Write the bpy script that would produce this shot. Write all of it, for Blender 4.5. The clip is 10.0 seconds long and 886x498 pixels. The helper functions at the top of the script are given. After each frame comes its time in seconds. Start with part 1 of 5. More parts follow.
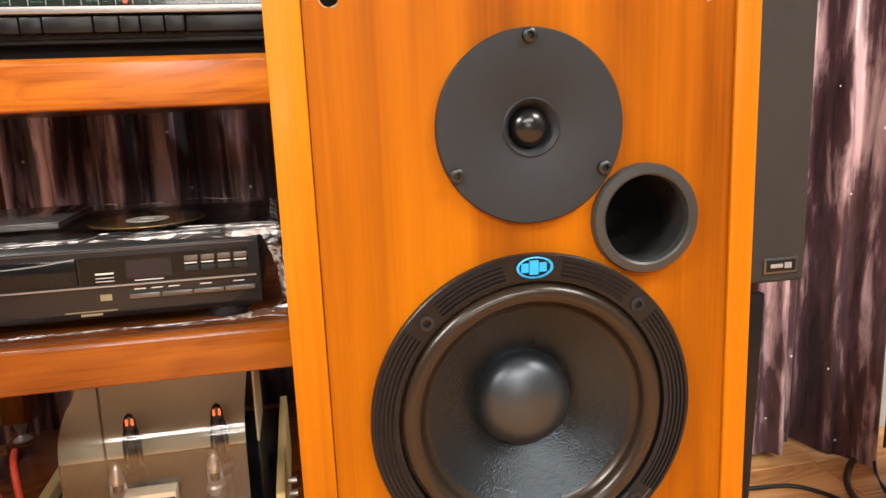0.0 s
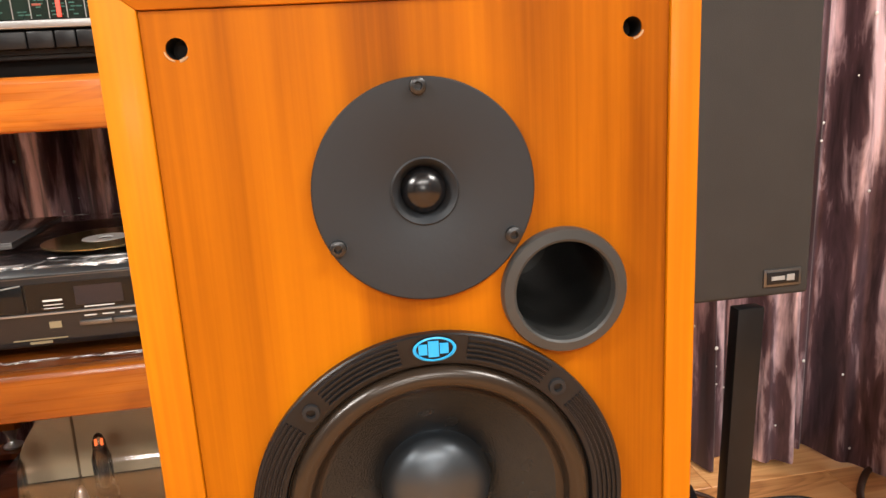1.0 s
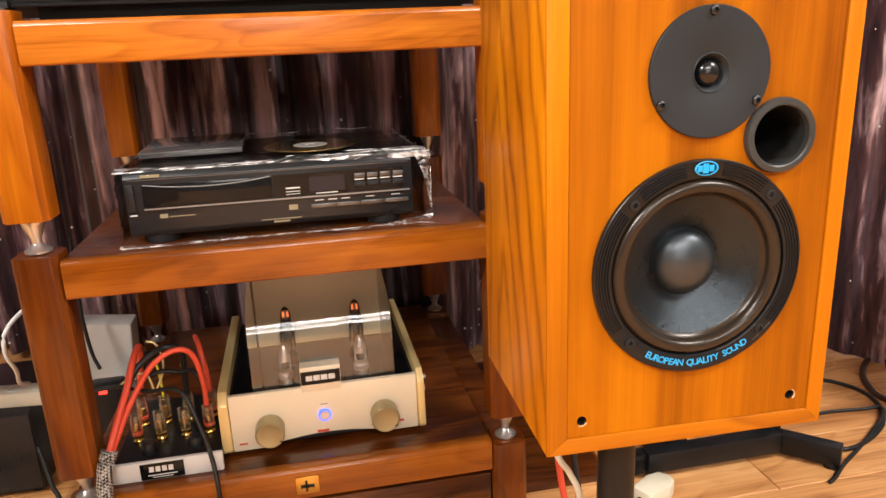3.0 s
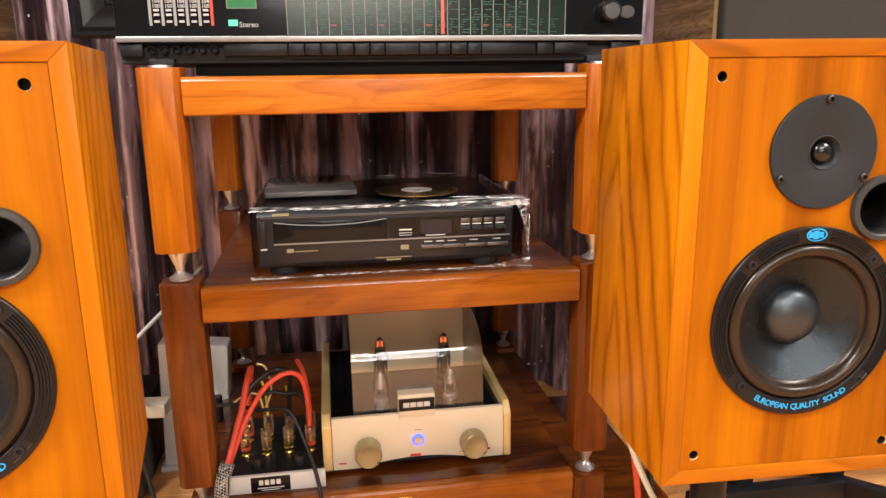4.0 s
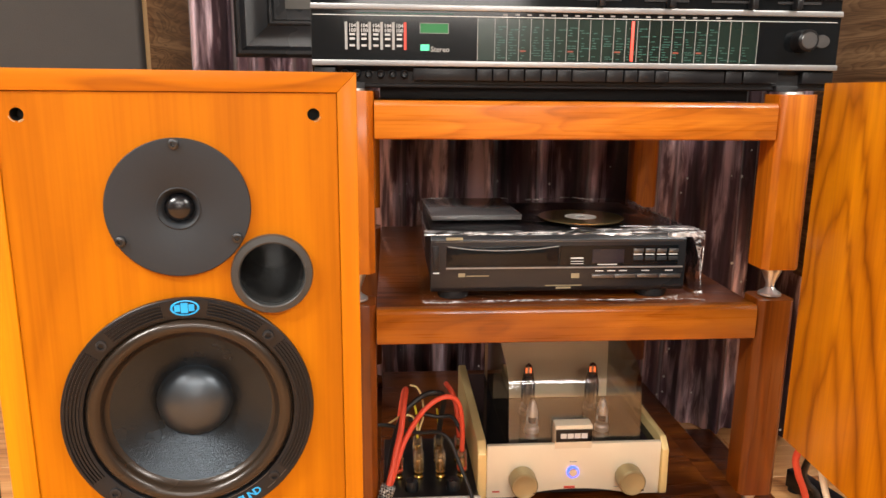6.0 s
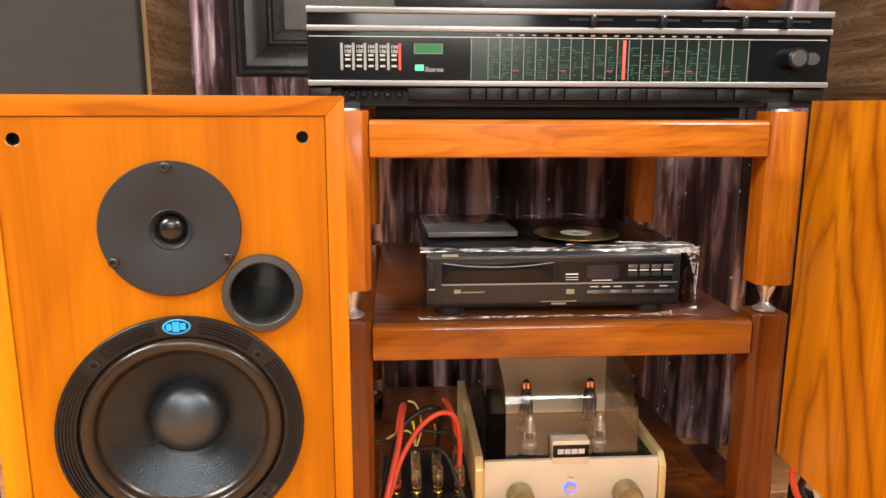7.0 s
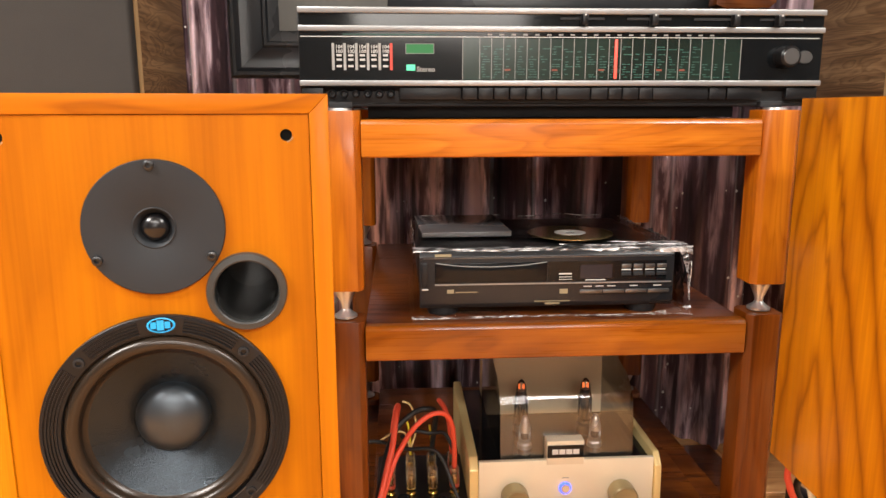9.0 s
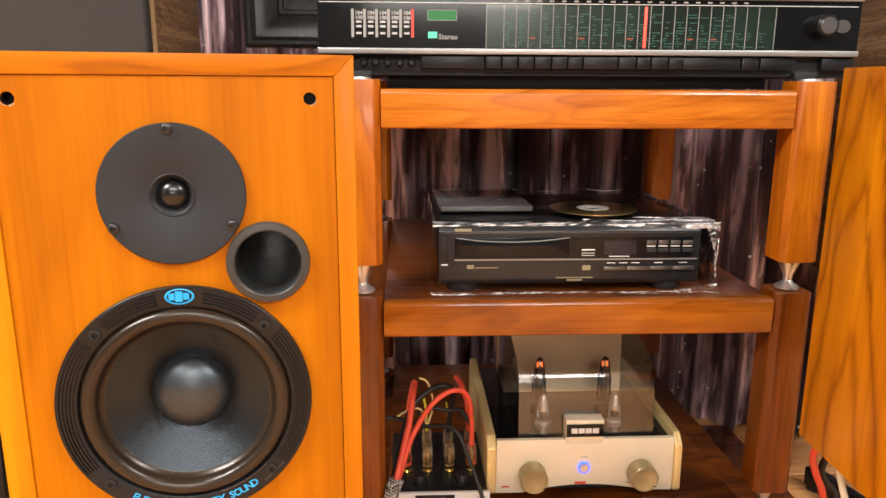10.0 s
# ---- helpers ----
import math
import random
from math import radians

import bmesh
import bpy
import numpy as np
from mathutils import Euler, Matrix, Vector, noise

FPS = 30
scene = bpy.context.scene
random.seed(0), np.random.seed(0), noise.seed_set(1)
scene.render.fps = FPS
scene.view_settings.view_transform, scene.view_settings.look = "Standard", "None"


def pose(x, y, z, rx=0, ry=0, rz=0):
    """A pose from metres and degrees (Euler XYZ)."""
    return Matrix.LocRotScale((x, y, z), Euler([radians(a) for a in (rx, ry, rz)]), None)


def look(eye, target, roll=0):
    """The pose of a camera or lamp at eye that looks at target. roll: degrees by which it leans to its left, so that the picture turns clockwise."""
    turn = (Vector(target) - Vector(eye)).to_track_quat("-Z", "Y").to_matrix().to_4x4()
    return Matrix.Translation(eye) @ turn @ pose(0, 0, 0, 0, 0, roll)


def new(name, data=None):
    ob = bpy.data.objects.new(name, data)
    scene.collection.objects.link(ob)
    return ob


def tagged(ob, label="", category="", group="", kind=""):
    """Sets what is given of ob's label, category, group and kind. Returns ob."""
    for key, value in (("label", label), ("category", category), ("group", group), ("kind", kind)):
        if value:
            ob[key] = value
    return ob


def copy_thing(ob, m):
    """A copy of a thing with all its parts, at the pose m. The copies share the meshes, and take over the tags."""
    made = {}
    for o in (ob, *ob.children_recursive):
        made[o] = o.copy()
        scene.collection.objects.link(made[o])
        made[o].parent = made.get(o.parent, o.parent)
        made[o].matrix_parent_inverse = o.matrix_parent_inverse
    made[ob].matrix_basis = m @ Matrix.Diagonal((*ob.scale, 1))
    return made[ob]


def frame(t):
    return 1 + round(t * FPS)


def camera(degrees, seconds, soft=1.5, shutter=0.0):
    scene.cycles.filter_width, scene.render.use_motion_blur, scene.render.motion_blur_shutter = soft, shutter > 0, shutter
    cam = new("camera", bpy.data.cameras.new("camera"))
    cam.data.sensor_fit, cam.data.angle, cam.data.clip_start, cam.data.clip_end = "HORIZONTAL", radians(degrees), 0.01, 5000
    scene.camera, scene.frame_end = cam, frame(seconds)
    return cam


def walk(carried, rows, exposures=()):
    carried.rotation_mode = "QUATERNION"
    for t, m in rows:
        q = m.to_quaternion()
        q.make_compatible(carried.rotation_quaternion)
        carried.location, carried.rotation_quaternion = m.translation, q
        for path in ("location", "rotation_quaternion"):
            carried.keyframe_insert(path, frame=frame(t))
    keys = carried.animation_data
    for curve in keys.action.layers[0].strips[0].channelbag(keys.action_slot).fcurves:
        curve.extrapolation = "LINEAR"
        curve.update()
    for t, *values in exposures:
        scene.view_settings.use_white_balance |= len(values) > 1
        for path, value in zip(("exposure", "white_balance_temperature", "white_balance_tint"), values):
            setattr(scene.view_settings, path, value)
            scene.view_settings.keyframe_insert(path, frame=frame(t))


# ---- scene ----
cam = camera(63.27, 10.0, soft=1.5)
# The plan is drawn in plan units; one plan unit is K metres, and the floor lies at FLOOR in the plan.
K, FLOOR = 0.9, 0.2
PATH = [
    (0.0, 0.2326, -0.7824, 0.9370, 78.87, 2.40, -11.65),
    (0.2, 0.2735, -0.7673, 0.9406, 78.05, 2.32, -10.21),
    (0.5, 0.3096, -0.7436, 0.9650, 78.00, 2.90, -10.16),
    (0.7, 0.3141, -0.7336, 0.9732, 77.65, 3.02, -9.80),
    (1.0, 0.3146, -0.7363, 0.9730, 76.99, 3.17, -9.42),
    (1.2, 0.3184, -0.7467, 0.9675, 76.29, 3.10, -8.83),
    (1.5, 0.3110, -0.7569, 0.9313, 75.04, 3.75, -9.78),
    (1.7, 0.3064, -0.7695, 0.9068, 74.38, 3.95, -9.83),
    (2.0, 0.2940, -0.7926, 0.8810, 73.46, 4.41, -10.88),
    (2.2, 0.2778, -0.8169, 0.8925, 73.13, 4.25, -10.98),
    (2.5, 0.1833, -0.8657, 0.9115, 72.95, 3.85, -11.76),
    (2.8, 0.0805, -0.9173, 0.9374, 73.51, 2.93, -11.94),
    (3.0, 0.0290, -0.9432, 0.9571, 73.91, 2.33, -11.75),
    (3.2, -0.0153, -0.9651, 0.9635, 74.51, 1.63, -11.47),
    (4.3, -0.1248, -1.0075, 1.0094, 76.99, 0.44, -8.36),
    (4.5, -0.1651, -0.9956, 1.0141, 77.23, 0.31, -7.95),
    (4.8, -0.2408, -0.9906, 1.0092, 77.54, 0.24, -6.95),
    (5.0, -0.2706, -0.9890, 1.0067, 77.52, 0.12, -6.34),
    (5.2, -0.2798, -0.9850, 1.0102, 77.41, -0.13, -5.90),
    (6.3, -0.2417, -0.9674, 1.0128, 77.90, -0.42, -3.94),
    (6.5, -0.2344, -0.9806, 1.0135, 78.22, -0.38, -3.93),
    (7.0, -0.2423, -0.9798, 1.0186, 78.73, -0.15, -3.75),
    (7.5, -0.2472, -0.9570, 1.0084, 78.56, 0.34, -3.45),
    (8.0, -0.2289, -0.9379, 1.0099, 78.45, 0.53, -3.47),
    (8.5, -0.2297, -0.9620, 1.0111, 78.58, 0.31, -3.74),
    (9.0, -0.2281, -0.9804, 1.0142, 78.96, 0.10, -3.59),
    (9.5, -0.2309, -0.9795, 1.0082, 78.88, -0.07, -3.07),
    (9.7, -0.2401, -0.9719, 1.0065, 78.46, -0.17, -2.91),
    (10.0, -0.2420, -0.9564, 1.0042, 77.20, -0.27, -2.75),
]
walk(cam, [(t, pose(K * x, K * y, K * (z - FLOOR), rx, ry, rz)) for t, x, y, z, rx, ry, rz in PATH])
# ---- light ----
world = bpy.data.worlds.new("room_air")
scene.world = world
world.use_nodes = True
world.node_tree.nodes["Background"].inputs[0].default_value = (0.9, 0.95, 1.0, 1)
world.node_tree.nodes["Background"].inputs[1].default_value = 0.05
scene.view_settings.exposure = 0.0


def area_lamp(name, x, y, z, tx, ty, tz, sx, sy, watts, colour):
    data = bpy.data.lights.new(name, "AREA")
    data.shape, data.size, data.size_y, data.energy, data.color = "RECTANGLE", K * sx, K * sy, watts, colour
    ob = new(name, data)
    ob.matrix_world = look((K * x, K * y, K * (z - FLOOR)), (K * tx, K * ty, K * (tz - FLOOR)))
    return ob


LAMPS = [(0.15, -3.20, 2.40, 92), (-1.95, -1.60, 1.25, 114), (1.90, -1.50, 1.00, 68)]
for lx, ly, long, watts in LAMPS:
    area_lamp("ceiling_panel_light", lx, ly, 2.76, lx, ly + 0.001, 0.0, long, 0.5, watts, (1.0, 0.96, 0.91))


# added low fill from behind the camera, brightens the rack bays
area_lamp("fill_panel_light", 0.10, -4.49, 1.75, 0.1, 0.0, 0.8, 1.25, 0.36, 13, (1.0, 0.96, 0.91))


# ---- materials ----
class Graph:
    """A node material under construction."""

    def __init__(self, name):
        self.mat = bpy.data.materials.new(name)
        self.mat.use_nodes = True
        self.tree = self.mat.node_tree
        self.bsdf = self.tree.nodes["Principled BSDF"]

    def node(self, kind, inputs=(), operation=""):
        n = self.tree.nodes.new(kind)
        if operation:
            n.operation = operation
        for key, value in dict(inputs).items():
            self.put(n.inputs[key], value)
        return n

    def put(self, socket, value):
        if isinstance(value, bpy.types.NodeSocket):
            self.tree.links.new(value, socket)
        else:
            socket.default_value = value

    def set(self, **values):
        for key, value in values.items():
            self.put(self.bsdf.inputs[key.replace("_", " ")], value)

    def math(self, op, a, b=0.0):
        n = self.node("ShaderNodeMath", operation=op)
        self.put(n.inputs[0], a)
        self.put(n.inputs[1], b)
        return n.outputs[0]

    def coords(self, scale, spread=9.0):
        tc = self.node("ShaderNodeTexCoord")
        info = self.node("ShaderNodeObjectInfo")
        add = self.node("ShaderNodeVectorMath", operation="ADD")
        self.put(add.inputs[0], tc.outputs["Object"])
        self.put(add.inputs[1], self.math("MULTIPLY", info.outputs["Random"], spread))
        m = self.node("ShaderNodeMapping")
        self.put(m.inputs["Vector"], add.outputs[0])
        m.inputs["Scale"].default_value = scale
        return m.outputs[0]

    def noise(self, vector, scale, detail=4.0, distortion=0.0, rough=0.55):
        n = self.node("ShaderNodeTexNoise", {"Vector": vector, "Scale": scale, "Detail": detail, "Roughness": rough, "Distortion": distortion})
        return n.outputs["Fac"]

    def ramp(self, fac, stops):
        n = self.node("ShaderNodeValToRGB", {"Fac": fac})
        el = n.color_ramp.elements
        while len(el) < len(stops):
            el.new(0.5)
        for e, (p, c) in zip(el, stops):
            e.position, e.color = p, (*c, 1)
        return n.outputs["Color"]

    def bump(self, height, strength, distance=0.001):
        self.put(self.bsdf.inputs["Normal"], self.node("ShaderNodeBump", {"Height": height, "Strength": strength, "Distance": distance}).outputs[0])


def wood(name, dark, mid, light, grain="Z", rough=0.32, coat=0.2, cloud=0.8, figure=0.3, bands=0.8, streak=0.6, across=9.0, gloss=0.35, heart=None, rings=15.0):
    """Polished veneer: cloudy tone, cathedral figure, broad staves and fine pores along the grain."""
    g = Graph(name)
    along = {"X": 0, "Y": 1, "Z": 2}[grain]

    def stretched(wide, long):
        scale = [wide] * 3
        scale[along] = long
        return g.coords(scale)

    v = stretched(across, across * 0.13)
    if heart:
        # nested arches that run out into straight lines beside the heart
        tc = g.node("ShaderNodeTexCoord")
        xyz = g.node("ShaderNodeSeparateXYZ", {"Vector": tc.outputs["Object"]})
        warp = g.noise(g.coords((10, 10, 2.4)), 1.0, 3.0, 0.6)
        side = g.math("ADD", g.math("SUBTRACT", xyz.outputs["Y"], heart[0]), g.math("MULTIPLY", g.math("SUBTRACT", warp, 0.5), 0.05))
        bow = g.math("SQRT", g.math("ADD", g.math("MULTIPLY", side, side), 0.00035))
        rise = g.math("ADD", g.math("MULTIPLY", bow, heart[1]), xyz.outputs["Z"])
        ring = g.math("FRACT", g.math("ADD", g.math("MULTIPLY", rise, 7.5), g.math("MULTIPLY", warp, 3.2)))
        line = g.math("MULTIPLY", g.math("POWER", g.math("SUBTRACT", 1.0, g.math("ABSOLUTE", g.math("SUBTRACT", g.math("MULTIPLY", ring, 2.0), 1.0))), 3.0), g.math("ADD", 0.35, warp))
        # faces behind the front get a paler tone, painting in stronger side light
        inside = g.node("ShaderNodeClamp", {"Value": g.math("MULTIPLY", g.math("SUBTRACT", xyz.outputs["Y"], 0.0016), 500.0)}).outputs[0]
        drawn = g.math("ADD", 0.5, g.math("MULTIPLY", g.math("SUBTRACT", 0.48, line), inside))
    else:
        # growth rings of a flat-sawn board: contours of a stretched field with a crisp late-wood edge
        field = g.noise(stretched(across * 0.8, across * 0.15), 1.0, 2.6, 0.7, 0.5)
        ring = g.math("FRACT", g.math("MULTIPLY", field, rings))
        late = g.math("MINIMUM", g.math("DIVIDE", ring, 0.78), g.math("DIVIDE", g.math("SUBTRACT", 1.0, ring), 0.22))
        drawn = g.math("SUBTRACT", 0.75, g.math("MULTIPLY", g.math("POWER", late, 1.6), g.math("ADD", 0.15, g.noise(v, 0.7, 3.0))))
    fine = g.noise(stretched(420.0, 7.0), 1.0, 3.0)
    layers = [(g.noise(v, 1.0, 5.0, 1.4), cloud), (drawn, figure), (g.noise(stretched(24.0, 0.4), 1.0, 2.0), bands),
              (g.noise(stretched(95.0, 1.7), 1.0, 4.0, 0.4), streak), (fine, streak * 0.7)]
    f = 0.5
    for value, weight in layers:
        f = g.math("ADD", g.math("MULTIPLY", g.math("SUBTRACT", value, 0.5), weight), f)
    g.set(Base_Color=g.ramp(f, [(0.24, dark), (0.5, mid), (0.76, light)]), Coat_Weight=coat, Coat_Roughness=0.14, Specular_IOR_Level=gloss,
          Roughness=g.math("ADD", g.math("MULTIPLY", fine, 0.25), rough - 0.12))
    g.bump(fine, 0.10, 0.0005)
    return g.mat


def plain(name, colour, rough=0.5, metal=0.0, vary=0.12, grain=60.0, bump=0.08, coat=0.0, ior=1.45, tint=(1, 1, 1)):
    g = Graph(name)
    v = g.coords((1, 1, 1), 5.0)
    coarse, fine = g.noise(v, grain * 0.2, 4.0), g.noise(v, grain * 8, 2.0)
    lo, hi = [c * (1 - vary) for c in colour], [min(1.0, c * (1 + vary)) for c in colour]
    g.set(Base_Color=g.ramp(coarse, [(0.3, lo), (0.7, hi)]), Metallic=metal, Coat_Weight=coat, IOR=ior, Specular_Tint=(*tint, 1),
          Roughness=g.math("ADD", g.math("MULTIPLY", coarse, 0.16), max(0.02, rough - 0.08)))
    g.bump(fine, bump, 0.0005)
    return g.mat


def glow(name, colour, strength):
    g = Graph(name)
    g.set(Base_Color=(*colour, 1), Emission_Color=(*colour, 1), Emission_Strength=strength)
    return g.mat


def film(name, tint, gloss, rough, wrinkle=0.0, scale=40.0, ior=1.45):
    """Thin clear plastic or glass: see-through with a gloss that grows at grazing angles."""
    g = Graph(name)
    see = g.node("ShaderNodeBsdfTransparent", {"Color": (*tint, 1)})
    shine = g.node("ShaderNodeBsdfGlossy", {"Color": (1, 1, 1, 1), "Roughness": rough})
    fres = g.node("ShaderNodeFresnel", {"IOR": ior})
    if wrinkle:
        h = g.noise(g.coords((1, 1, 1)), scale, 5.0, 1.5)
        b = g.node("ShaderNodeBump", {"Height": h, "Strength": wrinkle, "Distance": 0.01}).outputs[0]
        g.put(shine.inputs["Normal"], b)
        g.put(fres.inputs["Normal"], b)
    mix = g.node("ShaderNodeMixShader")
    g.put(mix.inputs[0], g.math("ADD", g.math("MULTIPLY", fres.outputs[0], 1.0), gloss))
    g.put(mix.inputs[1], see.outputs[0])
    g.put(mix.inputs[2], shine.outputs[0])
    g.put(g.tree.nodes["Material Output"].inputs["Surface"], mix.outputs[0])
    return g.mat


def creased(name):
    """Crumpled clear plastic with patches of bright gloss."""
    g = Graph(name)
    see = g.node("ShaderNodeBsdfTransparent", {"Color": (0.96, 0.96, 0.96, 1)})
    h = g.noise(g.coords((1, 1, 1), 0.0), 75.0, 5.0, 2.0)
    b = g.node("ShaderNodeBump", {"Height": h, "Strength": 0.5, "Distance": 0.006}).outputs[0]
    shine = g.node("ShaderNodeBsdfGlossy", {"Color": (1, 1, 1, 1), "Roughness": 0.36, "Normal": b})
    mix = g.node("ShaderNodeMixShader")
    g.put(mix.inputs[0], g.ramp(g.noise(g.coords((0.45, 1, 1), 0.0), 60.0, 6.0, 1.6), [(0.44, (0.02, 0.02, 0.02)), (0.64, (0.88, 0.88, 0.88))]))
    g.put(mix.inputs[1], see.outputs[0])
    milk = g.node("ShaderNodeBsdfDiffuse", {"Color": (0.84, 0.84, 0.85, 1)})
    both = g.node("ShaderNodeMixShader", {0: 0.8})
    g.put(both.inputs[1], milk.outputs[0])
    g.put(both.inputs[2], shine.outputs[0])
    g.put(mix.inputs[2], both.outputs[0])
    g.put(g.tree.nodes["Material Output"].inputs["Surface"], mix.outputs[0])
    return g.mat


def braid(name):
    """Black and white woven sleeve."""
    g = Graph(name)
    tc = g.node("ShaderNodeTexCoord")
    m = g.node("ShaderNodeMapping", {"Vector": tc.outputs["Object"]})
    m.inputs["Rotation"].default_value = (0.6, 0.5, 0.785)
    weave = g.node("ShaderNodeTexChecker", {"Vector": m.outputs[0], "Scale": 330.0, "Color1": (0.50, 0.49, 0.46, 1), "Color2": (0.012, 0.012, 0.012, 1)})
    g.set(Base_Color=weave.outputs["Color"], Roughness=0.6)
    g.bump(weave.outputs["Fac"], 0.4, 0.0006)
    return g.mat


def satin(name):
    """Marbled plum and rose satin with a soft sheen; pale upright streaks also paint highlights."""
    g = Graph(name)
    v = g.coords((14, 14, 1.7), 0.0)
    cloud = g.noise(v, 1.0, 5.0, 0.4, 0.55)
    vein = g.noise(g.coords((38, 38, 7), 0.0), 1.0, 4.0, 0.8, 0.6)
    f = g.math("ADD", g.math("MULTIPLY", cloud, 0.72), g.math("MULTIPLY", vein, 0.28))
    g.set(Base_Color=g.ramp(f, [(0.41, (0.032, 0.014, 0.020)), (0.50, (0.115, 0.060, 0.075)), (0.59, (0.84, 0.62, 0.68))]),
          Roughness=0.34, Metallic=0.35, Sheen_Weight=0.3)
    g.bump(g.noise(g.coords((400, 400, 400), 0.0), 1.0, 2.0), 0.1, 0.0004)
    return g.mat


BAFFLE = wood("teak_veneer", (0.21, 0.053, 0.0005), (0.39, 0.112, 0.0006), (0.51, 0.165, 0.0009), "Z", 0.45, 0.0, 0.90, 0.12, 0.6, 0.28, 7.0, 0.13, None, 5.0)
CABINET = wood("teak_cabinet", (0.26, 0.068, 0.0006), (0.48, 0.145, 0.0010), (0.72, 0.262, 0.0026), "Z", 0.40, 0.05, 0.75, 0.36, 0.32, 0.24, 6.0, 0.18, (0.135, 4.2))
CABINET_X = wood("teak_cabinet_rail", (0.29, 0.076, 0.0008), (0.45, 0.130, 0.0010), (0.58, 0.190, 0.0020), "X", 0.40, 0.05, 0.8, 0.3, 0.3, 0.25, 7.0, 0.25)
SHELF = wood("cherry_shelf", (0.21, 0.048, 0.003), (0.45, 0.122, 0.008), (0.64, 0.210, 0.018), "X", 0.30, 0.3, 0.9, 0.20, 0.25, 0.30, 12.0, 0.35)
# red-brown wood, lowered in tone to paint the shade between the tiers
SHELF_RED = wood("darkened_red_wood", (0.035, 0.007, 0.001), (0.085, 0.019, 0.0018), (0.15, 0.040, 0.004), "X", 0.30, 0.35, 0.8, 0.4, 0.2, 0.4, 6.0, 0.4)
# BAND and POST_RED: darker versions of SHELF and POST for the lower tiers
BAND = wood("darker_cherry_edge", (0.15, 0.034, 0.002), (0.31, 0.083, 0.005), (0.46, 0.142, 0.010), "X", 0.30, 0.3, 0.9, 0.18, 0.25, 0.30, 12.0, 0.35)
POST = wood("cherry_post", (0.20, 0.040, 0.001), (0.42, 0.106, 0.003), (0.60, 0.180, 0.006), "Z", 0.32, 0.25, 1.0, 0.24, 0.2, 0.35, 13.0, 0.35, None, 12.0)
POST_RED = wood("darker_red_post", (0.07, 0.013, 0.001), (0.155, 0.035, 0.002), (0.26, 0.066, 0.004), "Z", 0.32, 0.25, 0.9, 0.18, 0.2, 0.35, 13.0, 0.35, None, 12.0)
WALNUT = wood("walnut_veneer", (0.070, 0.036, 0.017), (0.16, 0.088, 0.042), (0.30, 0.18, 0.09), "Y", 0.55, 0.0, 0.5, 0.35, 0.5, 0.7, 26.0, 0.25)
PLANK = wood("oak_laminate", (0.38, 0.150, 0.046), (0.66, 0.310, 0.110), (0.78, 0.430, 0.180), "X", 0.4, 0.1, 1.0, 0.25, 0.3, 0.5, 10.0)
RAW = plain("raw_wood_rim", (0.46, 0.30, 0.17), 0.6, 0, 0.5, 200, 0.3)
BLACK = plain("black_plastic", (0.010, 0.010, 0.011), 0.34, 0, 0.2, 60, 0.1, 0.0, 1.36)
BLACK_SOFT = plain("black_rubber", (0.010, 0.010, 0.011), 0.6, 0, 0.2, 80, 0.3)
SOOT = plain("dark_grey_plate", (0.018, 0.0205, 0.024), 0.55, 0, 0.06, 30, 0.2, 0.0, 1.4)
GRILLE = plain("speaker_cloth", (0.033, 0.030, 0.027), 0.85, 0, 0.12, 90, 0.6)
PORT = plain("grey_moulded_plastic", (0.036, 0.037, 0.036), 0.36, 0, 0.25, 50, 0.15)
CONE = plain("coated_paper_cone", (0.0085, 0.0095, 0.0105), 0.26, 0, 0.15, 110, 0.75, 0.0, 1.55, (0.72, 0.86, 1.0))
CAP = plain("black_dust_cap", (0.014, 0.017, 0.020), 0.38, 0, 0.08, 20, 0.05, 0.0, 1.8, (0.80, 0.90, 1.0))
SURROUND = plain("bronze_rubber", (0.026, 0.017, 0.011), 0.25, 0.15, 0.1, 20, 0.05)
DOME = plain("silk_dome", (0.006, 0.006, 0.007), 0.24, 0, 0.1, 20, 0.02, 0.0, 1.55)
STEEL = plain("dark_steel_screw", (0.18, 0.18, 0.18), 0.35, 0.9, 0.1, 60, 0.05)
SCREW = plain("blackened_screw", (0.055, 0.055, 0.056), 0.35, 0.8, 0.1, 60, 0.05)
SILVER = plain("brushed_silver", (0.72, 0.71, 0.69), 0.3, 0.85, 0.05, 60, 0.05)
TRIM = plain("satin_aluminium_trim", (0.36, 0.36, 0.36), 0.34, 0.6, 0.04, 60, 0.05)
GOLD = plain("gold_plate", (0.80, 0.52, 0.14), 0.25, 1.0, 0.06, 60, 0.03)
BRONZE_KNOB = plain("champagne_knob", (0.40, 0.34, 0.19), 0.36, 0.55, 0.08, 60, 0.05)
CREAM = plain("champagne_panel", (0.86, 0.78, 0.60), 0.42, 0.2, 0.05, 40, 0.12)
CREAM_RAIL = plain("champagne_rail", (0.76, 0.58, 0.26), 0.35, 0.3, 0.05, 40, 0.06)
BEIGE = plain("beige_metal", (0.70, 0.55, 0.35), 0.45, 0.05, 0.06, 30, 0.08)
WHITE = plain("white_plastic", (0.72, 0.72, 0.70), 0.4, 0, 0.05, 40, 0.05)
OFFWHITE = plain("cream_plastic", (0.70, 0.64, 0.50), 0.45, 0, 0.06, 40, 0.05)
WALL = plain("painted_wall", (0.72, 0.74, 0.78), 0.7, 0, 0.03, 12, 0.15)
# unseen walls and ceiling are toned dark to hold down bounce light
WALL_BEIGE = plain("low_bounce_beige_paint", (0.16, 0.152, 0.14), 0.75, 0, 0.04, 12, 0.15)
CEILING = plain("low_bounce_ceiling_paint", (0.24, 0.23, 0.21), 0.8, 0, 0.02, 12, 0.1)
